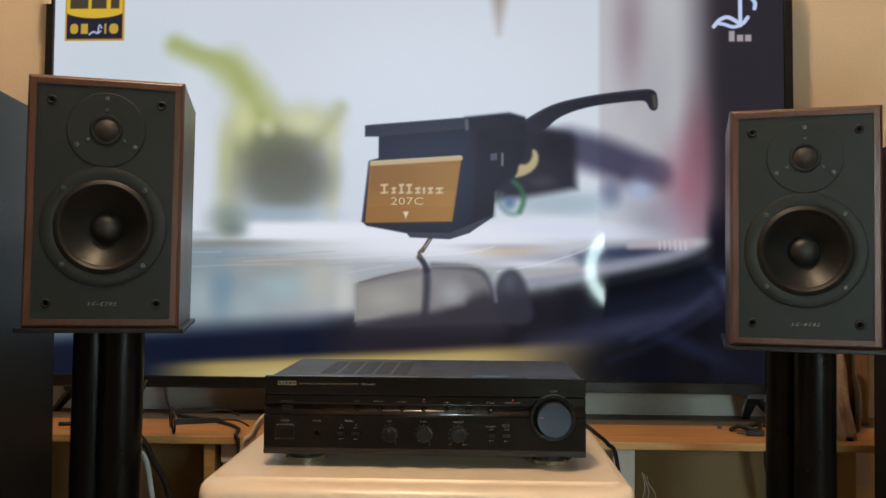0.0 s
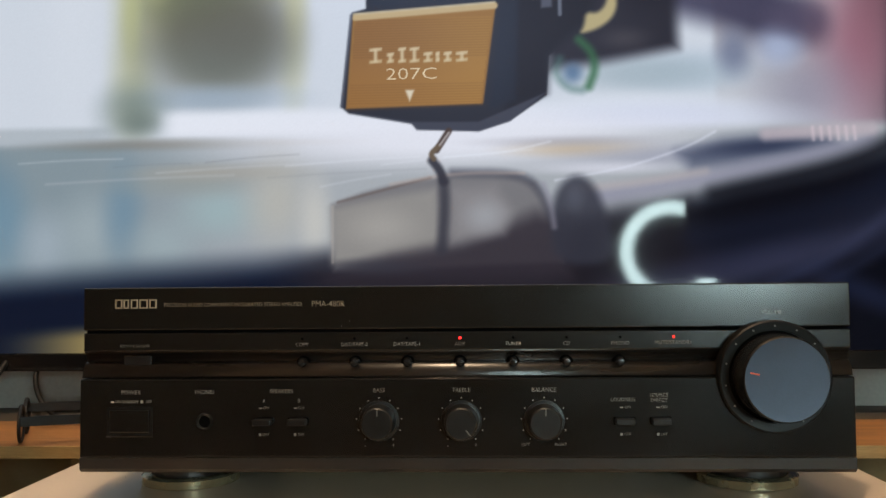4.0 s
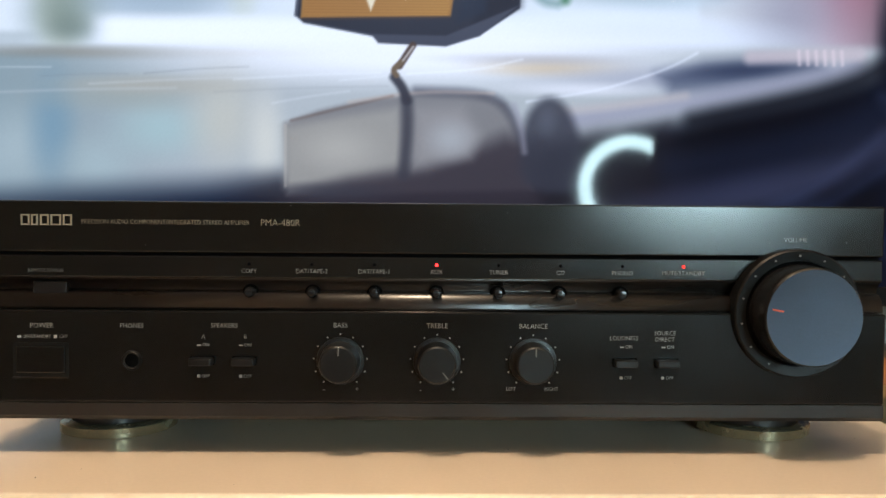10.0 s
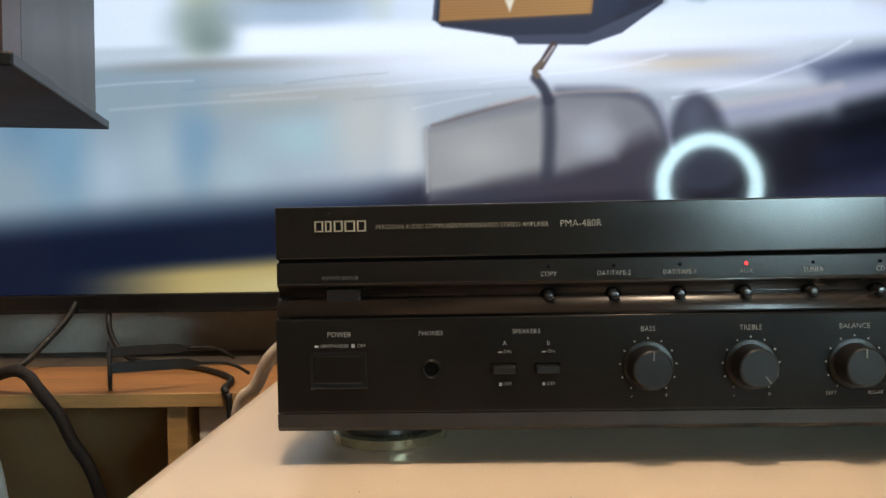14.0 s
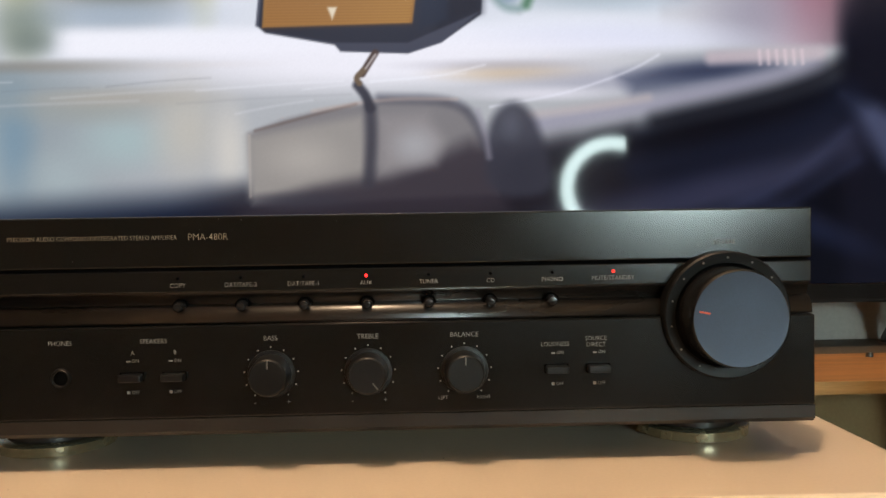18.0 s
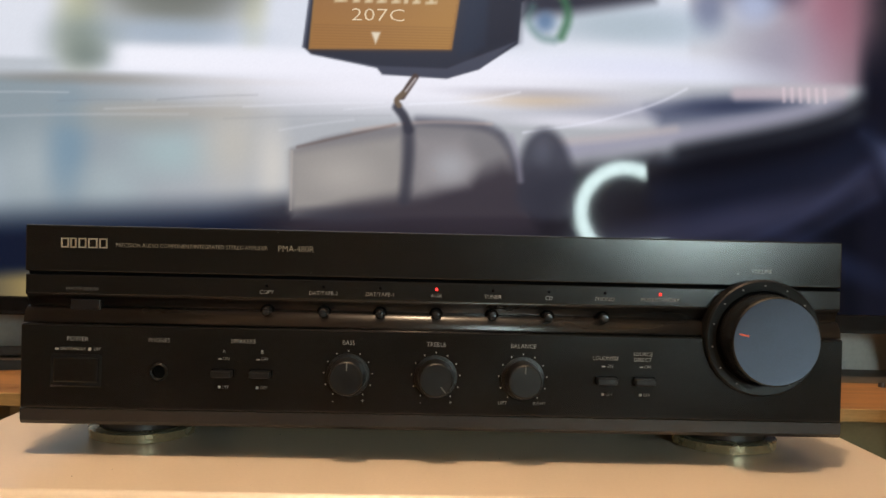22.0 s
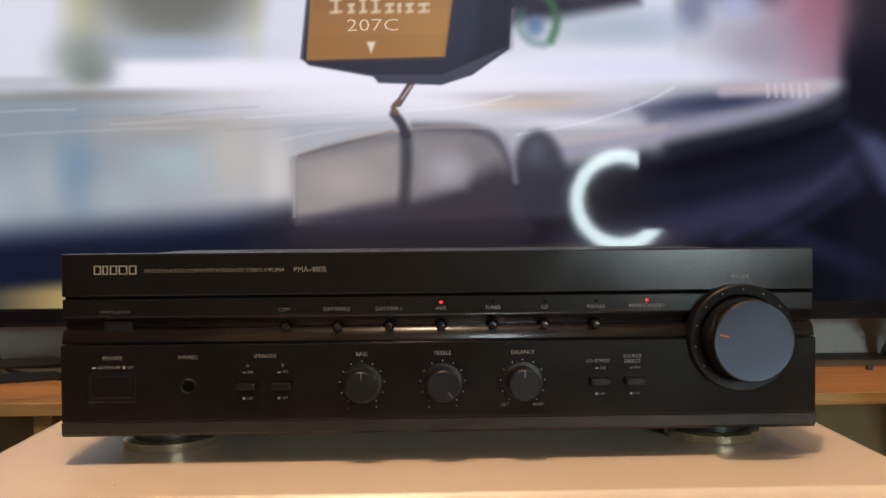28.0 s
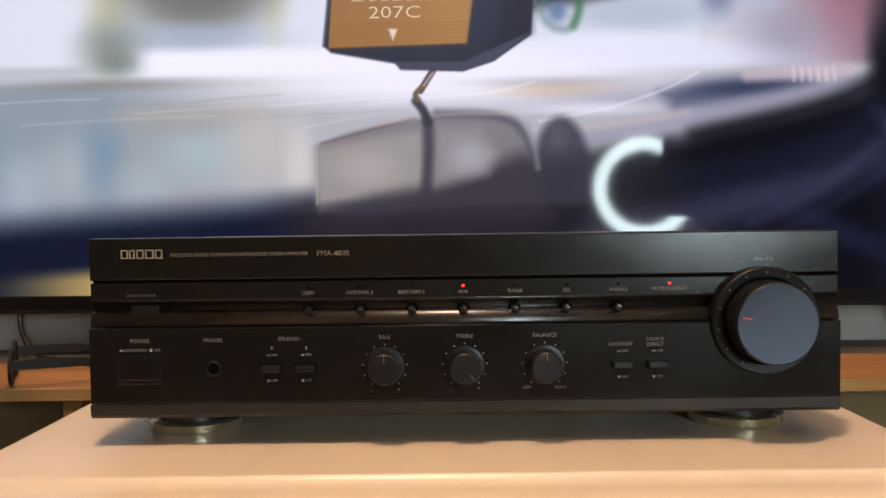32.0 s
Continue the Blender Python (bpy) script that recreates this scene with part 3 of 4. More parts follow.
    shape([(872, 262), (884, 261), (884, 273), (872, 274)], 2, (0.35, 0.36, 0.42), 0.8)
    stroke([(893, 262), (893, 282)], 2, 1.6, (0.48, 0.50, 0.56), 0.8)
    stroke([(829, 202), (830, 217)], 3, 3, (0.42, 0.42, 0.44), 0.8)
    # finger lift, curving up and back from the head
    shape(rounded([(926, 206), (950, 190), (976, 176), (1007, 166), (1065, 155), (1118, 149), (1149, 146), (1161, 149), (1166, 158), (1167, 182), (1159, 186), (1152, 182), (1147, 170), (1139, 166), (1065, 174), (1022, 184), (990, 198), (972, 216), (950, 230)], True), 1.7, (0.155, 0.16, 0.20))
    stroke([(935, 203), (975, 178), (1007, 168), (1065, 157), (1118, 151), (1149, 148)], 1.2, 1.6, (0.30, 0.31, 0.36), 0.6)
    stroke([(1160, 160), (1162, 178)], 3.2, 3.2, (0.38, 0.35, 0.31), 0.8)
    # wires
    shape(rounded([(946, 252), (955, 258), (958, 272), (952, 288), (936, 300), (914, 306), (920, 296), (922, 280), (936, 282), (946, 270)], True), 4, (0.80, 0.72, 0.50), 0.92)
    stroke([(914, 312), (928, 326), (932, 346), (924, 366)], 4.5, 5.5, (0.20, 0.40, 0.25), 0.8)
    stroke([(892, 334), (886, 350), (900, 368), (916, 370)], 4.0, 6, (0.30, 0.45, 0.42), 0.55)
    blob(906, 350, 15, 16, (0.30, 0.42, 0.56), 0.1, 0.8)
    # stylus
    stroke([(766, 414), (752, 436)], 3.6, 1.6, (0.28, 0.22, 0.20))
    stroke([(754, 432), (745, 440), (749, 446)], 3.0, 1.5, (0.42, 0.35, 0.28))
    stroke([(766, 416), (756, 430)], 1.2, 1.2, (0.78, 0.74, 0.72), 0.8)
    # the lens's own veil of light round the head
    blob(780, 290, 330, 210, (0.82, 0.86, 0.94), 0, 0.16)
    # two plain emblems in the upper corners
    v += 17
    shape([(91, -74), (202, -74), (202, 70), (91, 70)], 0.8, (0.78, 0.60, 0.20))
    shape([(94.5, -70), (198.5, -70), (198.5, 66.5), (94.5, 66.5)], 0.8, (0.15, 0.14, 0.20))
    inside = (u > 94.5) & (u < 198.5) & (v > -70)
    lay(inside * (1 - smooth(-1.2, 1.2, v - 8 - 20 * np.sqrt(np.clip(1 - ((u - 146.5) / 62) ** 2, 0, 1)))), (0.88, 0.72, 0.20))
    for a, b in ((100, 134), (140, 168), (176, 192)):
        shape([(a, -12), (b, -12), (b, 10), (a, 10)], 1.5, (0.22, 0.20, 0.20), 0.9)
    for a, b in ((101, 116), (121, 134), (165, 168.5), (174, 191)):
        shape(rounded([(a, 38), (b, 38), (b, 57), (a, 57)], True) if b - a > 14 else [(a, 38), (b, 38), (b, 57), (a, 57)], 1, (0.86, 0.70, 0.26), 0.9)
    stroke([(137, 58), (145, 52), (152, 57), (158, 52)], 1.6, 1, (0.72, 0.77, 0.88))
    stroke([(153, 55), (155, 38), (160, 46)], 1.4, 1, (0.72, 0.77, 0.88))
    stroke([(1265, 52), (1274, 40), (1288, 34), (1300, 40), (1314, 50), (1324, 36)], 3.6, 1.2, (0.80, 0.85, 0.97))
    stroke([(1270, 46), (1284, 48), (1298, 54), (1312, 50)], 3.2, 1.2, (0.80, 0.85, 0.97))
    stroke([(1311, 48), (1311, 0), (1310, -40), (1322, -6), (1338, 8), (1336, 20)], 3.6, 1.2, (0.80, 0.85, 0.97))
    for a, b, top in ((1291, 1301, 60), (1305, 1316, 67), (1319, 1330, 67)):
        shape([(a, top), (b, top), (b, 79), (a, 79)], 1.4, (0.85, 0.80, 0.80), 0.75)
    # faint unevenness of the panel
    rng = np.random.default_rng(4)
    img *= 1 + 0.004 * rng.standard_normal(img.shape[:2])[..., None]
    img = np.clip(img, 0, 1)
    lin = np.where(img < 0.04045, img / 12.92, ((img + 0.055) / 1.055) ** 2.4)
    verts = np.stack([x, np.full_like(x, SY), z], -1).reshape(-1, 3)
    i = (np.arange(nz - 1)[:, None] * nx + np.arange(nx - 1)).reshape(-1)
    quads = np.stack([i, i + 1, i + nx + 1, i + nx], -1)
    return verts, quads, np.concatenate([lin.reshape(-1, 3), np.ones((nx * nz, 1))], 1)


def television():
    tv = thing("television", (0, 0, 0), "large black flat television showing a pick-up head on a record", "television")
    verts, quads, cols = painted_screen(860, 484)
    me = bpy.data.meshes.new("screen")
    me.vertices.add(len(verts))
    me.vertices.foreach_set("co", verts.ravel())
    me.loops.add(quads.size)
    me.loops.foreach_set("vertex_index", quads.ravel().astype(np.int32))
    me.polygons.add(len(quads))
    me.polygons.foreach_set("loop_start", np.arange(0, quads.size, 4, dtype=np.int32))
    me.update(calc_edges=True)
    att = me.color_attributes.new("picture", "FLOAT_COLOR", "POINT")
    att.data.foreach_set("color", cols.ravel().astype(np.float32))
    me.materials.append(shown_picture("lit_screen", 0.85))
    scr = new("screen", me)
    scr.parent = tv
    scr["label"] = "glossy lit screen with a still picture of a record player"
    lettering("207C", 0.0235, -0.0755, 0.9105, SY - 0.0006, scr, glowing("shown_digits", (0.60, 0.50, 0.34), 0.85), squeeze=1.5)
    b = 0.018
    part("bezel", box(SX0 - b, SX1 + b, SY - 0.006, SY + 0.03, SZ0 - 0.022, SZ0 - 0.0005, 0.002), BEZEL, tv, "thicker lower bezel strip")
    part("bezel", box(SX0 - b, SX1 + b, SY - 0.006, SY + 0.03, SZ1 + 0.0005, SZ1 + 0.012, 0.002), BEZEL, tv)
    part("bezel", box(SX0 - b, SX0 - 0.0005, SY - 0.006, SY + 0.03, SZ0, SZ1, 0.002), BEZEL, tv)
    part("bezel", box(SX1 + 0.0005, SX1 + b, SY - 0.006, SY + 0.03, SZ0, SZ1, 0.002), BEZEL, tv)
    part("back_cover", box(SX0 + 0.03, SX1 - 0.03, SY + 0.004, SY + 0.06, SZ0 + 0.01, SZ1 - 0.02, 0.01), BLACK_PLASTIC, tv)
    part("lower_trim", box(SX0 + 0.02, SX1 - 0.02, SY - 0.007, SY - 0.003, SZ0 - 0.024, SZ0 - 0.0195, 0.001), BLACK_GLOSS, tv)
    part("adhesive_tape", box(SX0 - b - 0.006, SX0 - 0.006, SY - 0.0075, SY - 0.0062, 1.345, 1.425, 0.0003), PAPER, tv, "strip of old beige tape on the bezel")
    for x, side in ((-0.795, 1), (0.652, -1)):
        ft = part("foot", box(x - 0.018, x + 0.018, SY - 0.012, SY + 0.022, 0.500, 0.5115, 0.002), BLACK_PLASTIC, tv, "splayed black plastic foot")
        for ex, ey in ((x - 0.004 * side, SY + 0.072), (x - 0.060 * side, SY + 0.040)):
            p0, p1 = Vector((x, SY + 0.004, 0.506)), Vector((ex, ey, 0.4512))
            along = (p1 - p0).normalized()
            across = along.cross(Vector((0, 0, 1))).normalized()
            up = across.cross(along)
            bm, rows = bmesh.new(), []
            for q, w in ((p0, 0.012), (p0.lerp(p1, 0.85), 0.008), (p1, 0.007)):
                rows.append([bm.verts.new(q + across * i * w + up * j * 0.0045) for i, j in ((-1, -1), (1, -1), (1, 1), (-1, 1))])
            for r0, r1 in zip(rows, rows[1:]):
                for k in range(4):
                    bm.faces.new((r0[k], r0[(k + 1) % 4], r1[(k + 1) % 4], r1[k]))
            bm.faces.new(rows[0][::-1]), bm.faces.new(rows[-1])
            bmesh.ops.recalc_face_normals(bm, faces=bm.faces)
            part("foot_arm", bm, BLACK_PLASTIC, ft)
            part("foot_pad", box(ex - 0.008, ex + 0.008, ey - 0.008, ey + 0.008, 0.4470, 0.4500, 0.001), RUBBER, ft)
    # the set leans back a little and faces slightly to one side
    hinge = Matrix.Translation((-0.07, SY, SZ0))
    tv.matrix_basis = hinge @ pose(0, 0, 0, -1.3, 0, -0.8) @ hinge.inverted()
    return tv


television()

# ---- shelf under the television ----
def wall_shelf():
    sh = thing("tv_bench", (0, 0, 0), "long low pine bench carrying the television", "bench")
    part("top_board", box(-1.15, 0.95, 0.440, 0.612, 0.4345, 0.4475, 0.0012), PINE, sh)
    part("front_strip", box(-1.15, 0.95, 0.437, 0.4395, 0.4340, 0.4478, 0.0006), PINE_EDGE, sh, "pale pine edge strip")
    part("rear_board", box(-1.15, 0.95, 0.614, 0.736, 0.4250, 0.4470, 0.0015), DARK_BROWN, sh, "dark brown board along the back")
    for x in (-1.13, -0.442, 0.90):
        part("upright", box(x, x + 0.021, 0.444, 0.612, 0.0, 0.4340, 0.0015), PINE_EDGE, sh, "pine upright panel")
    part("upright", box(0.338, 0.380, 0.500, 0.520, 0.0, 0.4340, 0.0015), WHITE_BOARD, sh, "white painted upright")
    # added sheet before the beige wall; its grey stands for cool light
    part("back_panel", box(-1.14, 0.94, 0.7375, 0.7460, 0.30, 0.535), WALL_GREY, sh, "added grey board with the wall's cool light in its colour")
    part("back_panel", box(-1.1, 0.90, 0.722, 0.732, 0.05, 0.4245), WALL_LOW, sh, "olive panel under the bench, darkened in colour for the shade")
    return sh


wall_shelf()

# ---- side table ----
def side_table():
    tb = thing("side_table", (0, 0, 0), "cream painted side table with a moulded rounded edge", "table")
    x0, x1, y0, y1, zt = -0.281, 0.268, -0.100, 0.33, 0.50
    steps = ((0.042, 0.0), (0.0405, 0.0010), (0.0395, 0.0028), (0.0260, 0.0031), (0.0130, 0.0038), (0.0055, 0.0068), (0.0013, 0.0130), (0.0, 0.0200), (0.0013, 0.0270), (0.0055, 0.0320), (0.014, 0.0345))
    bm, rings = bmesh.new(), []
    for inset, drop in steps:
        i = inset * 0.32
        rings.append([bm.verts.new((a, b, zt - drop)) for a, b in round_rect(x0 + i, x1 - i, y0 + inset, y1 - i, 0.030 - i, 8)])
    for a, b in zip(rings, rings[1:]):
        for k in range(len(a)):
            bm.faces.new((a[k], b[k], b[(k + 1) % len(a)], a[(k + 1) % len(a)])).smooth = True
    bm.faces.new(rings[0]), bm.faces.new(rings[-1][::-1])
    bmesh.ops.recalc_face_normals(bm, faces=bm.faces)
    part("tabletop", bm, CREAM, tb)
    part("apron", box(x0 + 0.03, x1 - 0.03, y0 + 0.03, y1 - 0.02, 0.36, zt - 0.0345, 0.002), CREAM, tb)
    for x in (x0 + 0.035, x1 - 0.075):
        for y in (y0 + 0.035, y1 - 0.065):
            part("leg", box(x, x + 0.04, y, y + 0.04, 0.0, 0.36, 0.003), CREAM, tb)
    return tb


side_table()

# ---- amplifier ----
AT, AB = 0.6215, 0.517


def amplifier():
    am = thing("stereo_amplifier", (0, 0, 0), "black integrated stereo amplifier with lit red light on the table", "amplifier")
    w = 0.217
    # cover behind the front panel
    cov = part("cover", box(-w + 0.0015, w - 0.0015, 0.010, 0.245, AB + 0.004, AT - 0.0035, 0.0015), BLACK_STEEL, am, "black painted steel cover with vent slots")
    for x in (-0.152, -0.126, -0.100, -0.074, -0.048):
        part("vent_slot", box(x, x + 0.021, 0.06, 0.205, AT - 0.0037, AT - 0.0032, 0.0002), COLLAR, cov)
    part("warning_label", box(0.066, 0.114, 0.022, 0.052, AT - 0.0037, AT - 0.0030), BLUE_LABEL, cov, "small blue printed label")
    # front: upper panel, grooves, rounded roll, lower panel, foot strip
    part("upper_panel", box(-w, w, 0.0, 0.012, 0.5970, AT, 0.0008), BLACK_PANEL, am)
    part("label_strip", box(-w, w, 0.0008, 0.012, 0.5850, 0.5955, 0.0006), BLACK_PANEL, am)
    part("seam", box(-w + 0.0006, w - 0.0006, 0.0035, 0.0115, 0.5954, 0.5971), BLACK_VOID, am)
    bm = bmesh.new()
    prof = [(0.012, 0.5850), (0.0012, 0.5850), (0.0034, 0.5836), (0.0052, 0.5815), (0.0060, 0.5792)]
    for k in range(11):
        a = radians(90 - 84 * k / 10)
        prof.append((0.0060 - 0.0064 * math.cos(a), 0.5702 + 0.0084 * math.sin(a)))
    prof += [(-0.0006, 0.5700), (0.012, 0.5700)]
    extrude(prof, -w, w, "x", bm=bm)
    for f in bm.faces:
        f.smooth = abs(f.normal.x) < 0.5
    part("rounded_strip", bm, BLACK_ROLL, am, "glossy rounded strip with the source buttons")
    part("lower_panel", box(-w, w, -0.0032, 0.012, 0.5255, 0.5695, 0.0008), BLACK_PANEL, am)
    part("foot_strip", extrude([(-0.0032, 0.5252), (0.012, 0.5252), (0.012, AB), (-0.0012, AB), (-0.0030, AB + 0.002)], -w, w, "x"), material("foot_strip", (0.016, 0.014, 0.013), 0.38, vary=0.2), am, "slightly paler lower strip")
    YU, YS, YL = -0.0004, 0.0004, -0.0036
    # words
    for a, b in ((-0.1984, -0.1942), (-0.1935, -0.1903), (-0.1893, -0.1851), (-0.1843, -0.1793), (-0.1785, -0.1742)):
        bm = box(a, a + 0.0008, YU, 0.001, 0.6096, 0.6148)
        box(b - 0.0008, b, YU, 0.001, 0.6096, 0.6148, bm=bm)
        box(a + 0.0008, b - 0.0008, YU, 0.001, 0.6096, 0.6103, bm=bm)
        box(a + 0.0008, b - 0.0008, YU, 0.001, 0.6141, 0.6148, bm=bm)
        part("maker_mark", bm, PRINT_GOLD, am, "plain pale emblem shape")
    lettering("PRECISION AUDIO COMPONENT/INTEGRATED STEREO AMPLIFIER", 0.0031, -0.1698, 0.6114, YU, am, PRINT_GOLD, "LEFT", squeeze=0.93)
    lettering("PMA-480R", 0.0047, -0.0848, 0.6114, YU, am, PRINT_GOLD, "LEFT")
    lettering("VOLUME", 0.0031, 0.1735, 0.6050, YU, am, PRINT)
    lettering("REMOTE SENSOR", 0.0024, -0.187, 0.5880, YS, am, PRINT_DIM)
    names = ("COPY", "DAT/TAPE-2", "DAT/TAPE-1", "AUX", "TUNER", "CD", "PHONO")
    for k, s in enumerate(names):
        x = -0.0903 + 0.0300 * k
        lettering(s, 0.0031, x, 0.5883, YS, am, PRINT)
        part("indicator", lathe([(0.0, 0.0009), (0.0007, 0.0007), (0.0008, 0.0)], 12, on_front(x, 0.001, 0.5917)), RED_LED if s == "AUX" else BLACK_VOID, am, "lit red light" if s == "AUX" else "")
        bt = part("source_button", lathe([(0.0, 0.0048), (0.0018, 0.0045), (0.0024, 0.0036), (0.0026, 0.002), (0.0026, 0.0), (0.0033, 0.0), (0.0033, -0.004)], 20, on_front(x, 0.0032, 0.5780)), BLACK_GLOSS, am, "small glossy round push button")
        part("button_ring", lathe([(0.0027, 0.0), (0.0034, 0.0006), (0.0037, 0.0), (0.0037, -0.003)], 20, on_front(x, 0.0032, 0.5780)), BLACK_VOID, bt)
    lettering("MUTE/STANDBY", 0.0031, 0.1193, 0.5885, YS, am, PRINT)
    part("indicator", lathe([(0.0, 0.0008), (0.0008, 0.0006), (0.0009, 0.0)], 12, on_front(0.1195, 0.001, 0.5917)), RED_LED_DIM, am, "small lit red light")
    # remote window
    part("remote_window", box(-0.1940, -0.1782, 0.0022, 0.008, 0.5732, 0.5826, 0.0004), BLACK_GLOSS, am, "dark glossy sensor window")
    part("window_edge", box(-0.1781, -0.1778, 0.0020, 0.006, 0.5735, 0.5822), BLACK_ROLL, am)
    # power
    lettering("POWER", 0.0035, -0.1874, 0.5620, YL, am, PRINT)
    lettering("ON/STANDBY", 0.0023, -0.1897, 0.5568, YL, am, PRINT)
    lettering("OFF", 0.0023, -0.1772, 0.5568, YL, am, PRINT)
    part("state_mark", box(-0.1990, -0.1972, YL, -0.003, 0.5562, 0.5572), PRINT, am)
    part("state_mark", box(-0.1818, -0.1804, YL, -0.003, 0.5560, 0.5576), PRINT, am)
    well = part("power_well", extrude(round_rect(-0.2012, -0.1749, 0.5376, 0.5540, 0.001, 2), -0.0034, 0.002), COLLAR, am)
    part("power_button", box(-0.1998, -0.1764, -0.0042, 0.0, 0.5392, 0.5526, 0.0008), BLACK_PANEL, am, "wide black power button")
    part("well_rim", box(-0.2014, -0.1747, -0.0037, -0.0020, 0.5368, 0.5376, 0.0002), BLACK_ROLL, well)
    # headphone socket
    lettering("PHONES", 0.0032, -0.1450, 0.5621, YL, am, PRINT)
    jack = part("headphone_socket", lathe([(0.0033, -0.0030), (0.0034, 0.0012), (0.0040, 0.0016), (0.0046, 0.0010), (0.0048, 0.0)], 24, on_front(-0.145, -0.0032, 0.5456)), COLLAR, am, "round black headphone socket")
    # flat dark disc, coloured like the shade of a deep hole
    part("socket_hole", lathe([(0.0, 0.0003), (0.0033, 0.0003)], 24, on_front(-0.145, -0.0032, 0.5456)), BLACK_VOID, jack)
    # small switches
    lettering("SPEAKERS", 0.0032, -0.1012, 0.5624, YL, am, PRINT)
    lettering("LOUDNESS", 0.0030, 0.0900, 0.5573, YL, am, PRINT)
    lettering("SOURCE", 0.0030, 0.1098, 0.5598, YL, am, PRINT)
    lettering("DIRECT", 0.0030, 0.1098, 0.5568, YL, am, PRINT)
    for x, s in ((-0.1117, "A"), (-0.0918, "B"), (0.0906, ""), (0.1107, "")):
        if s:
            lettering(s, 0.0030, x + 0.0006, 0.5570, YL, am, PRINT)
        lettering("ON", 0.0024, x + 0.0018, 0.5532, YL, am, PRINT)
        lettering("OFF", 0.0024, x + 0.0016, 0.5382, YL, am, PRINT)
        part("state_mark", box(x - 0.0024, x - 0.0006, YL, -0.003, 0.5527, 0.5533), PRINT, am)
        part("state_mark", box(x - 0.0024, x - 0.0010, YL, -0.003, 0.5375, 0.5389), PRINT, am)
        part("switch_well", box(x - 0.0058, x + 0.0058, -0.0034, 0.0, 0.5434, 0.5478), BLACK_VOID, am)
        part("push_switch", box(x - 0.0053, x + 0.0053, -0.0085, 0.0, 0.5438, 0.5472, 0.0006), KNOB_BLACK, am, "small rectangular push switch")
    # tone knobs
    for x, s, turn in ((-0.0460, "BASS", 2), (0.0002, "TREBLE", 142), (0.0463, "BALANCE", 0)):
        lettering(s, 0.0034, x, 0.5628, YL, am, PRINT)
        if s == "BALANCE":
            lettering("LEFT", 0.0025, x - 0.0105, 0.5326, YL, am, PRINT)
            lettering("RIGHT", 0.0025, x + 0.0090, 0.5326, YL, am, PRINT)
        else:
            lettering("-", 0.0045, x - 0.0078, 0.5322, YL, am, PRINT)
            lettering("+", 0.0038, x + 0.0080, 0.5322, YL, am, PRINT)
        for k in range(11):
            a = radians(-142 + 28.4 * k)
            part("scale_dot", lathe([(0.0, 0.0005), (0.00042, 0.0005), (0.00042, 0.0)], 6, on_front(x + 0.0128 * math.sin(a), -0.0032, 0.5458 + 0.0128 * math.cos(a))), PRINT, am)
        knob = part("tone_knob", lathe([(0.0, 0.0120), (0.0080, 0.0120), (0.0087, 0.0115), (0.0090, 0.0105), (0.0096, 0.0008), (0.0112, 0.0006), (0.0114, 0.0)], 40, on_front(x, -0.0032, 0.5458)), KNOB_BLACK, am, "round black tone knob")
        bm = box(-0.0003, 0.0003, -0.0155, -0.0149, 0.0042, 0.0082)
        bm.transform(Matrix.Translation((x, 0, 0.5458)) @ Matrix.Rotation(radians(turn), 4, "Y"))
        part("pointer_line", bm, PRINT_DIM, knob)
    # volume
    vx, vz = 0.1730, 0.5700
    collar = part("volume_collar", lathe([(0.0252, 0.0018), (0.0254, 0.0030), (0.0300, 0.0038), (0.0308, 0.0030), (0.0310, 0.0), (0.0310, -0.006)], 64, on_front(vx, -0.0032, vz)), COLLAR, am, "round black collar with scale dots")
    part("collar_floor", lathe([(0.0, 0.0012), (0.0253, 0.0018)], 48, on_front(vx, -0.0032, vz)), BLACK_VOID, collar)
    for k in range(13):
        a = radians(-150 + 25 * k)
        part("scale_dot", lathe([(0.0, 0.0006), (0.0005, 0.0006), (0.0005, 0.0)], 8, on_front(vx + 0.0278 * math.sin(a), -0.0066, vz + 0.0278 * math.cos(a))), PRINT_DIM, collar)
    vol = part("volume_knob", lathe([(0.0222, 0.0201), (0.0229, 0.0193), (0.0232, 0.0176), (0.0237, 0.002), (0.0237, 0.0)], 64, on_front(vx, -0.0032, vz)), BLACK_GLOSS, am, "large round volume knob, grey face coloured with a blue reflection")
    part("knob_face", lathe([(0.0, 0.0196), (0.010, 0.0197), (0.020, 0.0200), (0.0222, 0.0202)], 64, on_front(vx, -0.0032, vz)), KNOB_FACE, vol, "slightly dished grey face with a blue reflection in its colour")
    bm = box(-0.0004, 0.0004, -0.0238, -0.0228, 0.0148, 0.0198)
    bm.transform(Matrix.Translation((vx, 0, vz)) @ Matrix.Rotation(radians(-79), 4, "Y"))
    part("pointer_line", bm, RED_LINE, vol, "short red pointer line")
    # feet
    for x in (-0.171, 0.174):
        for y in (0.052, 0.205):
            ft = part("foot", lathe([(0.0, 0.0), (0.0275, 0.0), (0.0298, 0.0008), (0.0302, 0.0056), (0.0290, 0.0066), (0.0245, 0.0070)], 40, Matrix.Translation((x, y, 0.50))), BRASS, am, "round foot with a brass ring")
            part("foot_body", lathe([(0.0232, 0.0060), (0.0225, 0.0215)], 32, Matrix.Translation((x, y, 0.50))), BLACK_PLASTIC, ft)
    return am


amplifier()

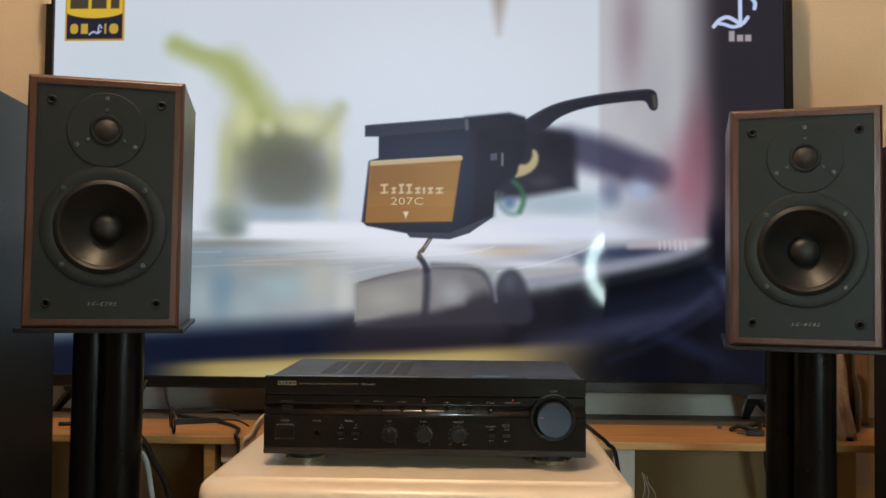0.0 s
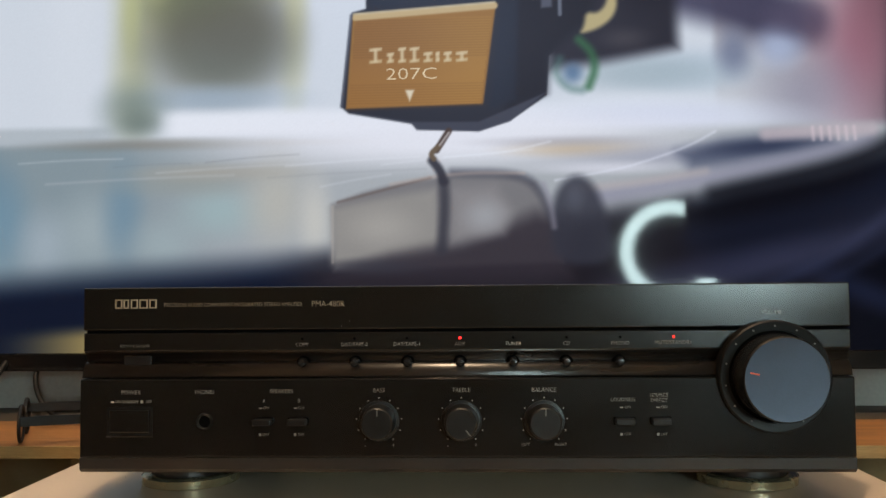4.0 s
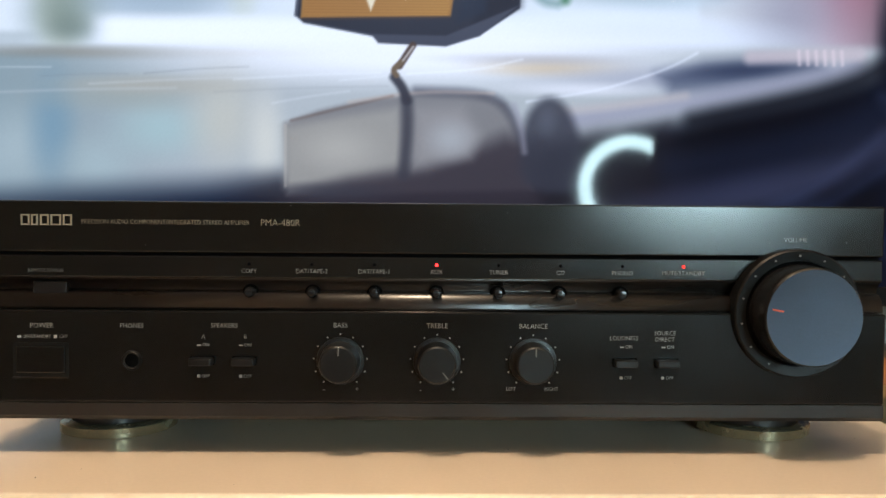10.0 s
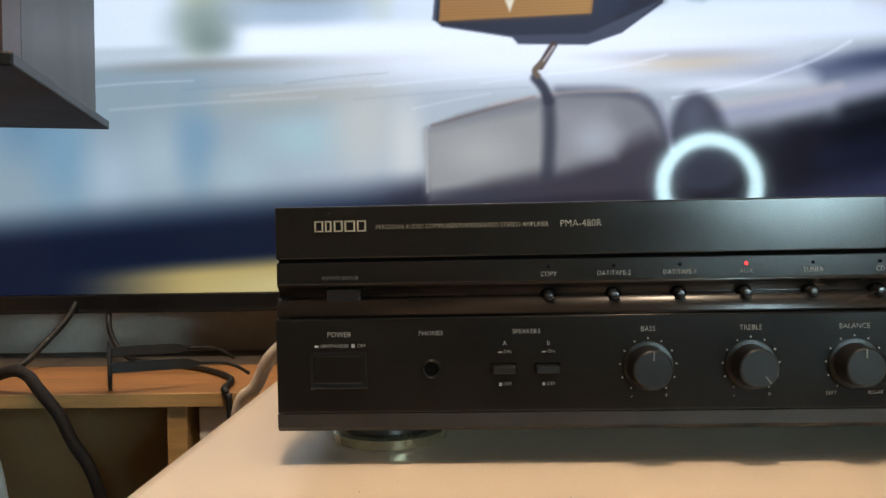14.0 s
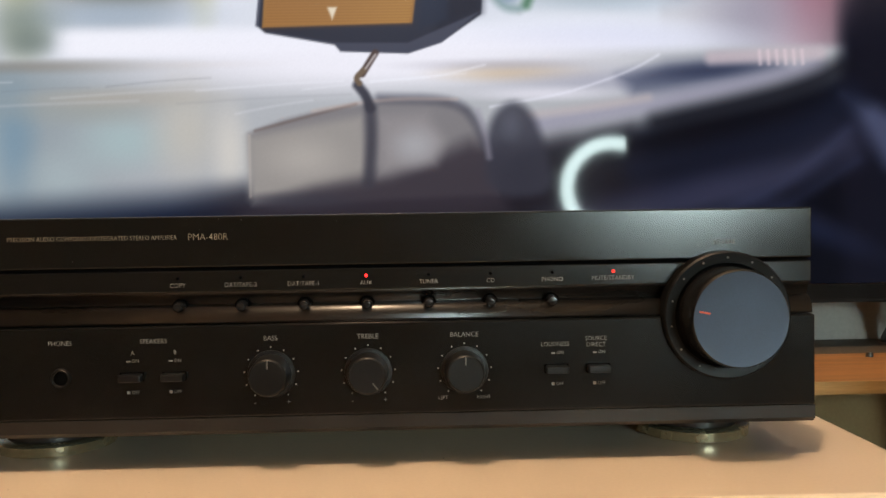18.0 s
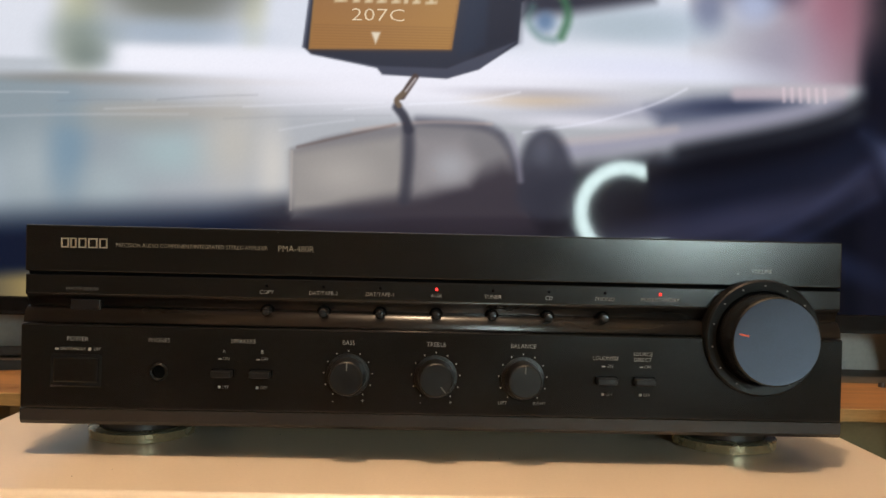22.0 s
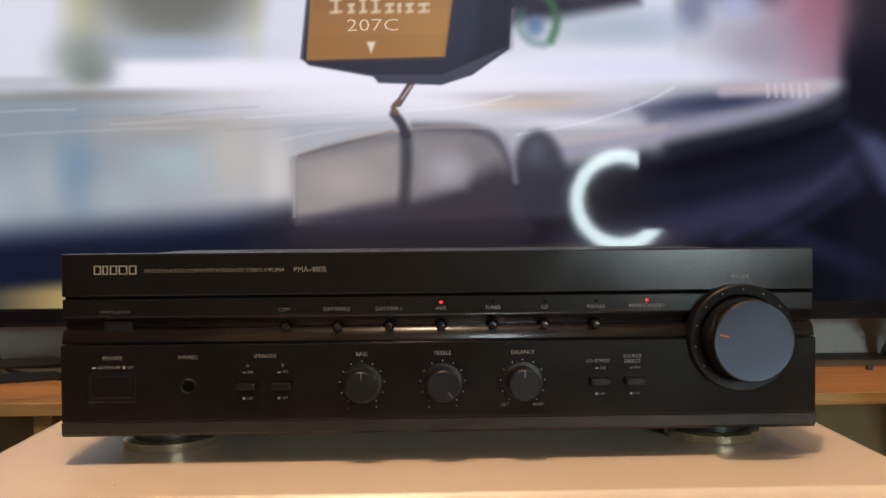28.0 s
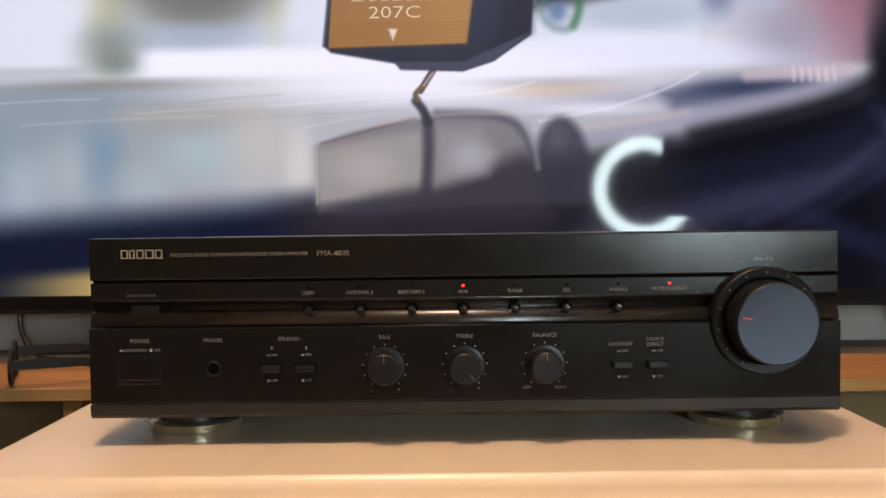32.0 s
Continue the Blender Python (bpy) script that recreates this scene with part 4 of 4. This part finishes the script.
# ---- loudspeakers on stands ----
def loudspeaker(place, turn, label, lean=0.0):
    """Two-way bookshelf cabinet; its base middle of the front edge is at the origin, the front looks towards -y."""
    sp = thing("bookshelf_speaker", place, label, "speaker", "pair of speakers on stands", turn)
    sp.matrix_basis = pose(*place, 0, lean, turn)
    W, H, D = 0.192, 0.325, 0.215
    h = W / 2
    part("cabinet", box(-h, h, 0.034, D, 0.0, H, 0.0015), SIDE_VINYL, sp, "dark vinyl-wrapped wooden cabinet")
    e = 0.0115
    ring_o = [(-h, 0), (h, 0), (h, H), (-h, H)]
    ring_i = [(-h + e, e), (h - e, e), (h - e, H - e), (-h + e, H - e)]
    bm = bmesh.new()
    rows = [[bm.verts.new((a, y, b)) for a, b in pts] for pts, y in ((ring_o, 0.0345), (ring_o, 0.006), ([(x * 0.975, z + (0.0025 if z == 0 else -0.0025)) for x, z in ring_o], 0.0012), ([(x * 0.955, z + (0.0045 if z == 0 else -0.0045)) for x, z in ring_o], 0.0), (ring_i, 0.0), (ring_i, 0.004))]
    for a, b in zip(rows, rows[1:]):
        for k in range(4):
            bm.faces.new((a[k], a[(k + 1) % 4], b[(k + 1) % 4], b[k]))
    bmesh.ops.recalc_face_normals(bm, faces=bm.faces)
    part("front_frame", bm, WALNUT, sp, "walnut frame round the front")
    bm, n = bmesh.new(), 64
    x1, z0, z1, cz = h - e, e, H - e, 0.131
    inner, outer = [], []
    for k in range(n):
        a = math.tau * (k + 0.5) / n
        c, d = math.cos(a), math.sin(a)
        reach = min(x1 / max(abs(c), 1e-6), ((z1 - cz) if d > 0 else (cz - z0)) / max(abs(d), 1e-6))
        inner.append(bm.verts.new((0.0617 * c, 0.0015, cz + 0.0617 * d)))
        outer.append(bm.verts.new((reach * c, 0.0015, cz + reach * d)))
    for k in range(n):
        j = (k + 1) % n
        bm.faces.new((inner[k], inner[j], outer[j], outer[k]))
    for cx, cc in ((-x1, z0), (x1, z0), (x1, z1), (-x1, z1)):
        v = bm.verts.new((cx, 0.0015, cc))
        near = sorted(outer, key=lambda o: (o.co - v.co).length)[:2]
        bm.faces.new((v, *near))
    bmesh.ops.recalc_face_normals(bm, faces=bm.faces)
    part("baffle", bm, BAFFLE, sp, "matt black front board")
    part("chassis", lathe([(0.0, -0.030), (0.0605, -0.030), (0.0617, 0.0)], 48, on_front(0, 0.0016, 0.131)), BLACK_VOID, sp)
    tz, wz = 0.257, 0.131
    plate = part("tweeter_plate", lathe([(0.0, 0.0012), (0.022, 0.0012), (0.0475, 0.0016), (0.0485, 0.0006), (0.0485, 0.0)], 56, on_front(0, 0.0015, tz)), BAFFLE, sp)
    part("tweeter_ring", lathe([(0.0150, 0.0005), (0.0165, 0.0032), (0.0190, 0.0032), (0.0202, 0.0012)], 40, on_front(0, 0.0015, tz)), RUBBER, plate)
    part("tweeter_dome", lathe([(0.0, 0.0075), (0.006, 0.0066), (0.0105, 0.0044), (0.0135, 0.0016), (0.0150, 0.0008)], 36, on_front(0, 0.0015, tz)), TWEETER_DOME, plate, "dark soft dome")
    for k in range(3):
        a = radians(90 + 120 * k)
        for r, s in ((0.041, 0.0030), (0.026, 0.0021)):
            part("screw", lathe([(0.0, 0.0009), (s * 0.45, 0.0008), (s * 0.5, 0.0016), (s, 0.0013), (s * 1.05, 0.0)], 12, on_front(r * math.cos(a), 0.0003, tz + r * math.sin(a))), SCREW, plate)
    wf = part("woofer_frame", lathe([(0.0612, 0.0022), (0.0635, 0.0030), (0.0740, 0.0026), (0.0770, 0.0016), (0.0778, 0.0)], 72, on_front(0, 0.0015, wz)), BAFFLE, sp)
    part("surround", lathe([(0.0500, 0.0005), (0.0516, 0.0034), (0.0552, 0.0056), (0.0588, 0.0042), (0.0615, 0.0018)], 72, on_front(0, 0.0015, wz)), RUBBER, wf, "black rubber surround")
    part("cone", lathe([(0.0195, -0.0190), (0.0280, -0.0150), (0.0390, -0.0075), (0.0505, 0.0008)], 72, on_front(0, 0.0015, wz)), CONE, wf, "semi-gloss dark cone")
    for x in (-0.012, 0.012):
        part("lead_joint", lathe([(0.0, 0.0022), (0.0016, 0.0016), (0.0020, 0.0)], 10, on_front(x, 0.0195, wz - 0.0235)), SCREW, wf)
    part("dust_cap", lathe([(0.0, -0.0060), (0.008, -0.0068), (0.014, -0.0098), (0.0185, -0.0150), (0.0203, -0.0192)], 48, on_front(0, 0.0015, wz)), DOME, wf)
    for k in range(4):
        a = radians(45 + 90 * k)
        part("screw", lathe([(0.0, 0.0012), (0.0014, 0.0012), (0.0016, 0.0022), (0.0030, 0.0018), (0.0032, 0.0)], 12, on_front(0.0695 * math.cos(a), -0.0012, wz + 0.0695 * math.sin(a))), SCREW, wf)
    for x in (-0.067, 0.067):
        for z in (0.032, H - 0.032):
            cup = part("grille_socket", lathe([(0.0030, -0.003), (0.0032, 0.0018), (0.0045, 0.0024), (0.0058, 0.0016), (0.0062, 0.0)], 20, on_front(x, 0.0015, z)), RUBBER, sp)
            part("socket_hole", lathe([(0.0, 0.0001), (0.0032, 0.0001)], 16, on_front(x, 0.0012, z)), BLACK_VOID, cup)
    lettering("SC-E202", 0.0064, 0.000, 0.0312, 0.0011, sp, PRINT, squeeze=1.15, lean=0.35, gap=1.55)
    return sp


def speaker_stand(place, turn, top, columns, label, lean=0.0):
    st = thing("speaker_stand", place, label, "stand", "pair of speaker stands", turn)
    st.matrix_basis = pose(*place, 0, lean, turn)
    part("top_plate", box(-0.103, 0.103, -0.006, 0.222, top - 0.006, top, 0.001), BLACK_STEEL, st)
    for x, y in columns:
        part("column", lathe([(0.0, 0.012), (0.0280, 0.012), (0.0280, top - 0.006), (0.0, top - 0.006)], 40, Matrix.Translation((x, y, 0))), TUBE, st, "black steel tube")
    part("base_plate", box(-0.12, 0.12, -0.02, 0.25, 0.0, 0.012, 0.002), BLACK_STEEL, st)
    return st


LS, RS = ((-0.4245, -0.0675, 0.0), 14.8, 0.689, 0.8), ((0.5125, 0.0130, 0.0), -15.2, 0.665, 0.0)
for (place, turn, top, lean), words in ((LS, "small black two-way speaker in a walnut frame, turned inwards"), (RS, "small black two-way speaker in a walnut frame, slightly lower")):
    seat = pose(*place, 0, lean, turn) @ Vector((0, 0, top))
    loudspeaker(tuple(seat), turn, words, lean)
    speaker_stand(place, turn, top, ((-0.024, 0.104), (0.019, 0.066)) if turn > 0 else ((-0.014, 0.118), (0.020, 0.070)), "black steel speaker stand with two round columns", lean)


def tower(place, turn, size, label):
    w, d, h = size
    tw = thing("floor_speaker", place, label, "speaker", "tall speakers", turn)
    part("cabinet", box(-w / 2, w / 2, 0, d, 0.03, h, 0.003), BLACK_ASH, tw, "black ash veneer cabinet")
    part("grille", box(-w / 2 + 0.006, w / 2 - 0.006, -0.016, 0.0, 0.05, h - 0.01, 0.004), GRILLE, tw, "black cloth grille")
    part("plinth", box(-w / 2 - 0.01, w / 2 + 0.01, -0.01, d + 0.01, 0.0, 0.03, 0.003), BLACK_PLASTIC, tw)
    return tw


tower((-0.713, -0.085, 0), 9.6, (0.24, 0.36, 1.02), "tall black ash floor-standing speaker beside the bench")
tower((0.857, 0.011, 0), -5, (0.24, 0.34, 0.98), "tall black floor-standing speaker beside the stand")

# ---- ring light behind the camera ----
RING = (0.83, -2.08, 0.889)


def ring_light():
    rl = thing("ring_light", RING, "lit white ring light on a thin black stand", "lamp")
    face = pose(0, 0, 0, -90)
    part("glowing_ring", lathe([(0.176, 0.0), (0.183, 0.012), (0.225, 0.012), (0.232, 0.0)], 72, face, closed=True), glowing("ring_glow", (0.80, 1.0, 0.95), 70), rl, "lit white ring")
    # two faint glowing rims added as the soft halo of the bright ring
    part("halo_rim", lathe([(0.166, -0.002), (0.169, 0.006), (0.1755, 0.007), (0.1755, -0.002)], 72, face, closed=True), glowing("halo_glow", (0.80, 1.0, 0.93), 3), rl, "dim added glow for the halo inside the ring")
    part("halo_rim", lathe([(0.2325, -0.002), (0.2325, 0.007), (0.237, 0.006), (0.240, -0.002)], 72, face, closed=True), glowing("halo_glow", (0.80, 1.0, 0.93), 3), rl, "dim added glow for the halo round the ring")
    part("ring_back", lathe([(0.164, -0.004), (0.242, -0.004), (0.242, -0.03), (0.164, -0.03)], 64, face, closed=True), BLACK_PLASTIC, rl)
    part("pole", lathe([(0.0, -RING[2] + 0.012), (0.012, -RING[2] + 0.012), (0.012, -0.242), (0.0, -0.242)], 20, Matrix.Translation((0, -0.018, 0))), BLACK_PLASTIC, rl)
    part("base", lathe([(0.0, -RING[2]), (0.16, -RING[2]), (0.16, -RING[2] + 0.012), (0.0, -RING[2] + 0.012)], 40), BLACK_PLASTIC, rl)
    return rl


ring_light()
# ---- small things on and round the bench ----
def eyeglasses():
    g = thing("eyeglasses", (-0.519, 0.488, 0.448), "dark eyeglasses standing open on the pine bench", "eyeglasses", turn=24)
    for y in (-0.034, 0.034):
        rim = [(y + 0.027 * math.cos(a) * (1.0 if abs(math.cos(a)) < 0.8 else 1.05), 0.0215 + 0.0195 * math.sin(a)) for a in (math.tau * k / 20 for k in range(20))]
        part("rim", tube([(0.0, *q) for q in rim + rim[:2]], 0.0021, 8, 2), SPEC_FRAME, g)
        part("lens", extrude([(a, b) for a, b in rim], -0.0006, 0.0006, "x"), LENS, g, "dark lens")
    part("bridge", tube([(0.0, -0.009, 0.028), (-0.003, 0.0, 0.031), (0.0, 0.009, 0.028)], 0.002, 8), SPEC_FRAME, g)
    for y, lift in ((-0.060, 0.0), (0.060, 0.0)):
        bm = bmesh.new()
        rows = []
        for x, hh, z in ((0.0, 0.0050, 0.027), (0.03, 0.0056, 0.027), (0.075, 0.0050, 0.026), (0.088, 0.0015, 0.0255)):
            rows.append([bm.verts.new((x, y + b, z + c)) for b, c in ((-0.0014, -hh), (0.0014, -hh), (0.0014, hh), (-0.0014, hh))])
        for a, b in zip(rows, rows[1:]):
            for k in range(4):
                bm.faces.new((a[k], a[(k + 1) % 4], b[(k + 1) % 4], b[k]))
        bm.faces.new(rows[0]), bm.faces.new(rows[-1][::-1])
        bmesh.ops.recalc_face_normals(bm, faces=bm.faces)
        tm = part("temple", bm, SPEC_FRAME, g, "broad flat temple")
        part("temple_tip", tube([(0.085, y, 0.0255), (0.108, y, 0.0245), (0.125, y, 0.019), (0.138, y, 0.010)], 0.0018, 8), SPEC_FRAME, tm)
    return g


eyeglasses()


def cable(name, points, radius, mat, label):
    return tagged(part(name, tube(points, radius), mat), label, "cable")


cable("speaker_cable", [(-0.66, 0.47, 0.453), (-0.60, 0.440, 0.472), (-0.580, 0.435, 0.468), (-0.567, 0.430, 0.456), (-0.545, 0.426, 0.431), (-0.530, 0.424, 0.403), (-0.503, 0.42, 0.355), (-0.47, 0.41, 0.22), (-0.45, 0.42, 0.006)], 0.0062, CABLE_BRAID, "dark brown braided cable hanging over the bench edge")
cable("power_cable", [(-0.632, 0.665, 0.535), (-0.636, 0.63, 0.505), (-0.648, 0.60, 0.480), (-0.668, 0.57, 0.454), (-0.70, 0.54, 0.452), (-0.76, 0.52, 0.452)], 0.0042, CABLE_BLACK, "thick black cable coming from behind the television")
cable("antenna_cable", [(-0.595, 0.67, 0.53), (-0.590, 0.645, 0.50), (-0.580, 0.64, 0.472), (-0.555, 0.632, 0.452), (-0.50, 0.60, 0.451), (-0.44, 0.56, 0.451), (-0.392, 0.50, 0.451), (-0.382, 0.444, 0.451), (-0.376, 0.432, 0.447), (-0.372, 0.431, 0.40), (-0.37, 0.433, 0.006)], 0.0034, CABLE_BLACK, "thin black cable lying across the bench")
cable("mains_cable", [(-0.18, 0.250, 0.550), (-0.25, 0.280, 0.535), (-0.294, 0.302, 0.508), (-0.314, 0.316, 0.478), (-0.336, 0.330, 0.446), (-0.352, 0.345, 0.30), (-0.34, 0.37, 0.006)], 0.0058, CABLE_WHITE, "white cable running down from the amplifier's back")
cable("loudspeaker_cable", [(0.17, 0.250, 0.545), (0.235, 0.275, 0.520), (0.281, 0.29, 0.487), (0.296, 0.30, 0.472), (0.312, 0.31, 0.445), (0.33, 0.33, 0.30), (0.34, 0.35, 0.006)], 0.0035, CABLE_BLACK, "black cable running down behind the table")
cable("grey_cable", [(-0.455, 0.07, 0.50), (-0.435, 0.085, 0.505), (-0.422, 0.10, 0.488), (-0.415, 0.10, 0.47), (-0.410, 0.10, 0.44), (-0.395, 0.11, 0.30), (-0.38, 0.13, 0.006)], 0.0040, CABLE_GREY, "pale grey cable hanging beside the stand")
cable("hanging_cable", [(0.655, 0.590, 0.428), (0.664, 0.592, 0.399), (0.668, 0.60, 0.37), (0.676, 0.60, 0.33), (0.683, 0.60, 0.25), (0.69, 0.60, 0.006)], 0.0065, CABLE_BLACK, "thick black cable hanging under the bench")
cable("tangled_cable", [(0.578, 0.550, 0.452), (0.598, 0.562, 0.457), (0.612, 0.545, 0.454), (0.600, 0.532, 0.462), (0.622, 0.525, 0.456), (0.636, 0.552, 0.464), (0.618, 0.575, 0.453), (0.645, 0.582, 0.457), (0.668, 0.56, 0.453)], 0.0042, CABLE_BLACK, "tangled black cable on the bench under the television")
for k, (dx, dz) in enumerate(((0.0, 0.0), (0.006, -0.004), (-0.004, 0.003))):
    cable("wire_end", [(0.418 + dx, 0.600, 0.350 + dz), (0.421 + dx, 0.596, 0.335 + dz), (0.426 + dx * 2, 0.592, 0.318 + dz), (0.424 + dx * 3, 0.590, 0.300 + dz - 0.004 * k)], 0.0011, CABLE_WHITE, "thin frayed white wire end hanging under the bench")
cable("foot_cable", [(0.690, 0.66, 0.52), (0.700, 0.60, 0.495), (0.715, 0.55, 0.459), (0.735, 0.50, 0.452), (0.78, 0.47, 0.452)], 0.0045, CABLE_BLACK, "black cable beside the television's foot")

pl = thing("plug", (0.618, 0.512, 0.448), "small dark connector lying on the bench", "plug")
part("plug_body", box(-0.022, 0.012, -0.006, 0.006, 0.0, 0.011, 0.002), BLACK_PLASTIC, pl)
part("plug_tip", lathe([(0.0, -0.018), (0.003, -0.018), (0.003, 0.0), (0.0, 0.0)], 10, Matrix.Translation((-0.022, 0, 0.0055)) @ pose(0, 0, 0, 0, 90)), SCREW, pl)
nut = thing("small_screw", (0.566, 0.583, 0.4478), "small dark screw lying on the bench", "screw")
part("screw_head", lathe([(0.0, 0.006), (0.004, 0.0055), (0.0045, 0.0), (0.0, 0.0)], 12), SCREW, nut)

wb = thing("white_box", (0, 0, 0), "white cardboard box standing in the bench compartment", "box")
part("box_body", box(-0.409, -0.13, 0.455, 0.606, 0.0, 0.425, 0.003), WHITE_BOARD, wb)
part("box_lid", box(-0.412, -0.127, 0.452, 0.609, 0.395, 0.4310, 0.003), WHITE_BOARD, wb)

# creased paper, orange tub and wooden block behind the stand
def creased_paper():
    bm, rows = bmesh.new(), []
    for i in range(15):
        t = i / 14
        z = 0.448 + 0.172 * t
        rows.append([bm.verts.new((0.742 + 0.050 * k / 6 * (1 - 0.12 * t) - 0.010 * t, 0.462 + 0.006 * math.sin(1.7 * k + 9 * t) * (1 - 0.5 * t) + 0.02 * k / 6 + 0.02 * t, z + 0.006 * math.sin(k * 1.3) * t)) for k in range(7)])
    for a, b in zip(rows, rows[1:]):
        for k in range(6):
            bm.faces.new((a[k], a[k + 1], b[k + 1], b[k])).smooth = True
    bmesh.ops.solidify(bm, geom=bm.faces[:], thickness=0.0012)
    return tagged(part("paper_bag", bm, PAPER), "creased brown paper bag leaning behind the stand", "bag")


creased_paper()
tub = thing("amber_bottle", (0.816, 0.572, 0.4475), "dark amber glass bottle with an orange cap on the bench", "bottle")
part("bottle_body", lathe([(0.0, 0.0), (0.020, 0.0), (0.0235, 0.006), (0.025, 0.045), (0.025, 0.075), (0.020, 0.100), (0.015, 0.115), (0.014, 0.158), (0.0, 0.160)], 32), AMBER, tub, "dark amber glass body")
part("cap", lathe([(0.0, 0.186), (0.0155, 0.185), (0.0170, 0.182), (0.0170, 0.157), (0.0158, 0.156)], 32), ORANGE, tub, "ribbed orange cap")
blk = thing("wooden_post", (0.866, 0.660, 0.4470), "brown wooden post standing at the back of the bench", "post")
part("post_shaft", box(-0.026, 0.026, -0.02, 0.02, 0.0, 0.42, 0.004), POST_WOOD, blk)
part("post_cap", box(-0.029, 0.029, -0.024, 0.024, 0.42, 0.44, 0.004), POST_WOOD, blk)
cl = thing("folded_cloth", (0.857, 0.19, 0.9805), "blue and pale cloth heaped on the tall speaker", "cloth")
for i, (m, hh) in enumerate(((CLOTH, 0.05), (CLOTH_PALE, 0.035), (CLOTH, 0.045))):
    bm = box(-0.085 + 0.01 * i, 0.085 - 0.006 * i, -0.13 + 0.008 * i, 0.13 - 0.01 * i, 0.0, hh, 0.012, 3)
    bmesh.ops.subdivide_edges(bm, edges=bm.edges[:], cuts=2, use_grid_fill=True)
    for v in bm.verts:
        k = noise.noise(v.co * 22 + Vector((i * 7, 0, 0)))
        v.co += Vector((0.010 * k, 0.012 * noise.noise(v.co * 17), 0.008 * k * (v.co.z / hh)))
    bm.transform(Matrix.Translation((0, 0, (0.0, 0.052, 0.088)[i])))
    for f in bm.faces:
        f.smooth = True
    part("cloth_fold", bm, m, cl)

# dust and crumbs on the table and the amplifier
def specks(name, count, region, size, mat, label):
    rng = random.Random(7)
    bm = bmesh.new()
    (x0, x1), (y0, y1), (z0, z1) = region
    for _ in range(count):
        c = Vector((rng.uniform(x0, x1), rng.uniform(y0, y1), rng.uniform(z0, z1)))
        r = size * rng.uniform(0.3, 1.0)
        vs = [bm.verts.new(c + Vector((r * rng.uniform(-1, 1), r * rng.uniform(-1, 1), r * rng.uniform(-0.5, 0.9)))) for _ in range(4)]
        for k in ((0, 1, 2), (0, 2, 3), (0, 3, 1), (1, 3, 2)):
            bm.faces.new([vs[i] for i in k])
    return tagged(part(name, bm, mat), label, "dust", kind="stuff")


specks("dust", 90, ((-0.26, 0.25), (-0.05, 0.06), (0.5002, 0.5004)), 0.00045, WHITE_BOARD, "pale dust specks scattered over the cream table")
specks("crumbs", 26, ((-0.26, 0.25), (-0.055, 0.08), (0.5002, 0.5005)), 0.0006, DARK_BROWN, "small dark crumbs scattered over the cream table")
specks("panel_dust", 40, ((-0.21, 0.21), (-0.0003, -0.0001), (0.599, 0.6205)), 0.00028, WHITE_BOARD, "fine pale dust on the amplifier's upper panel")
specks("cover_dust", 60, ((-0.21, 0.21), (0.012, 0.24), (0.6181, 0.6183)), 0.0004, WHITE_BOARD, "fine pale dust on the amplifier's cover")
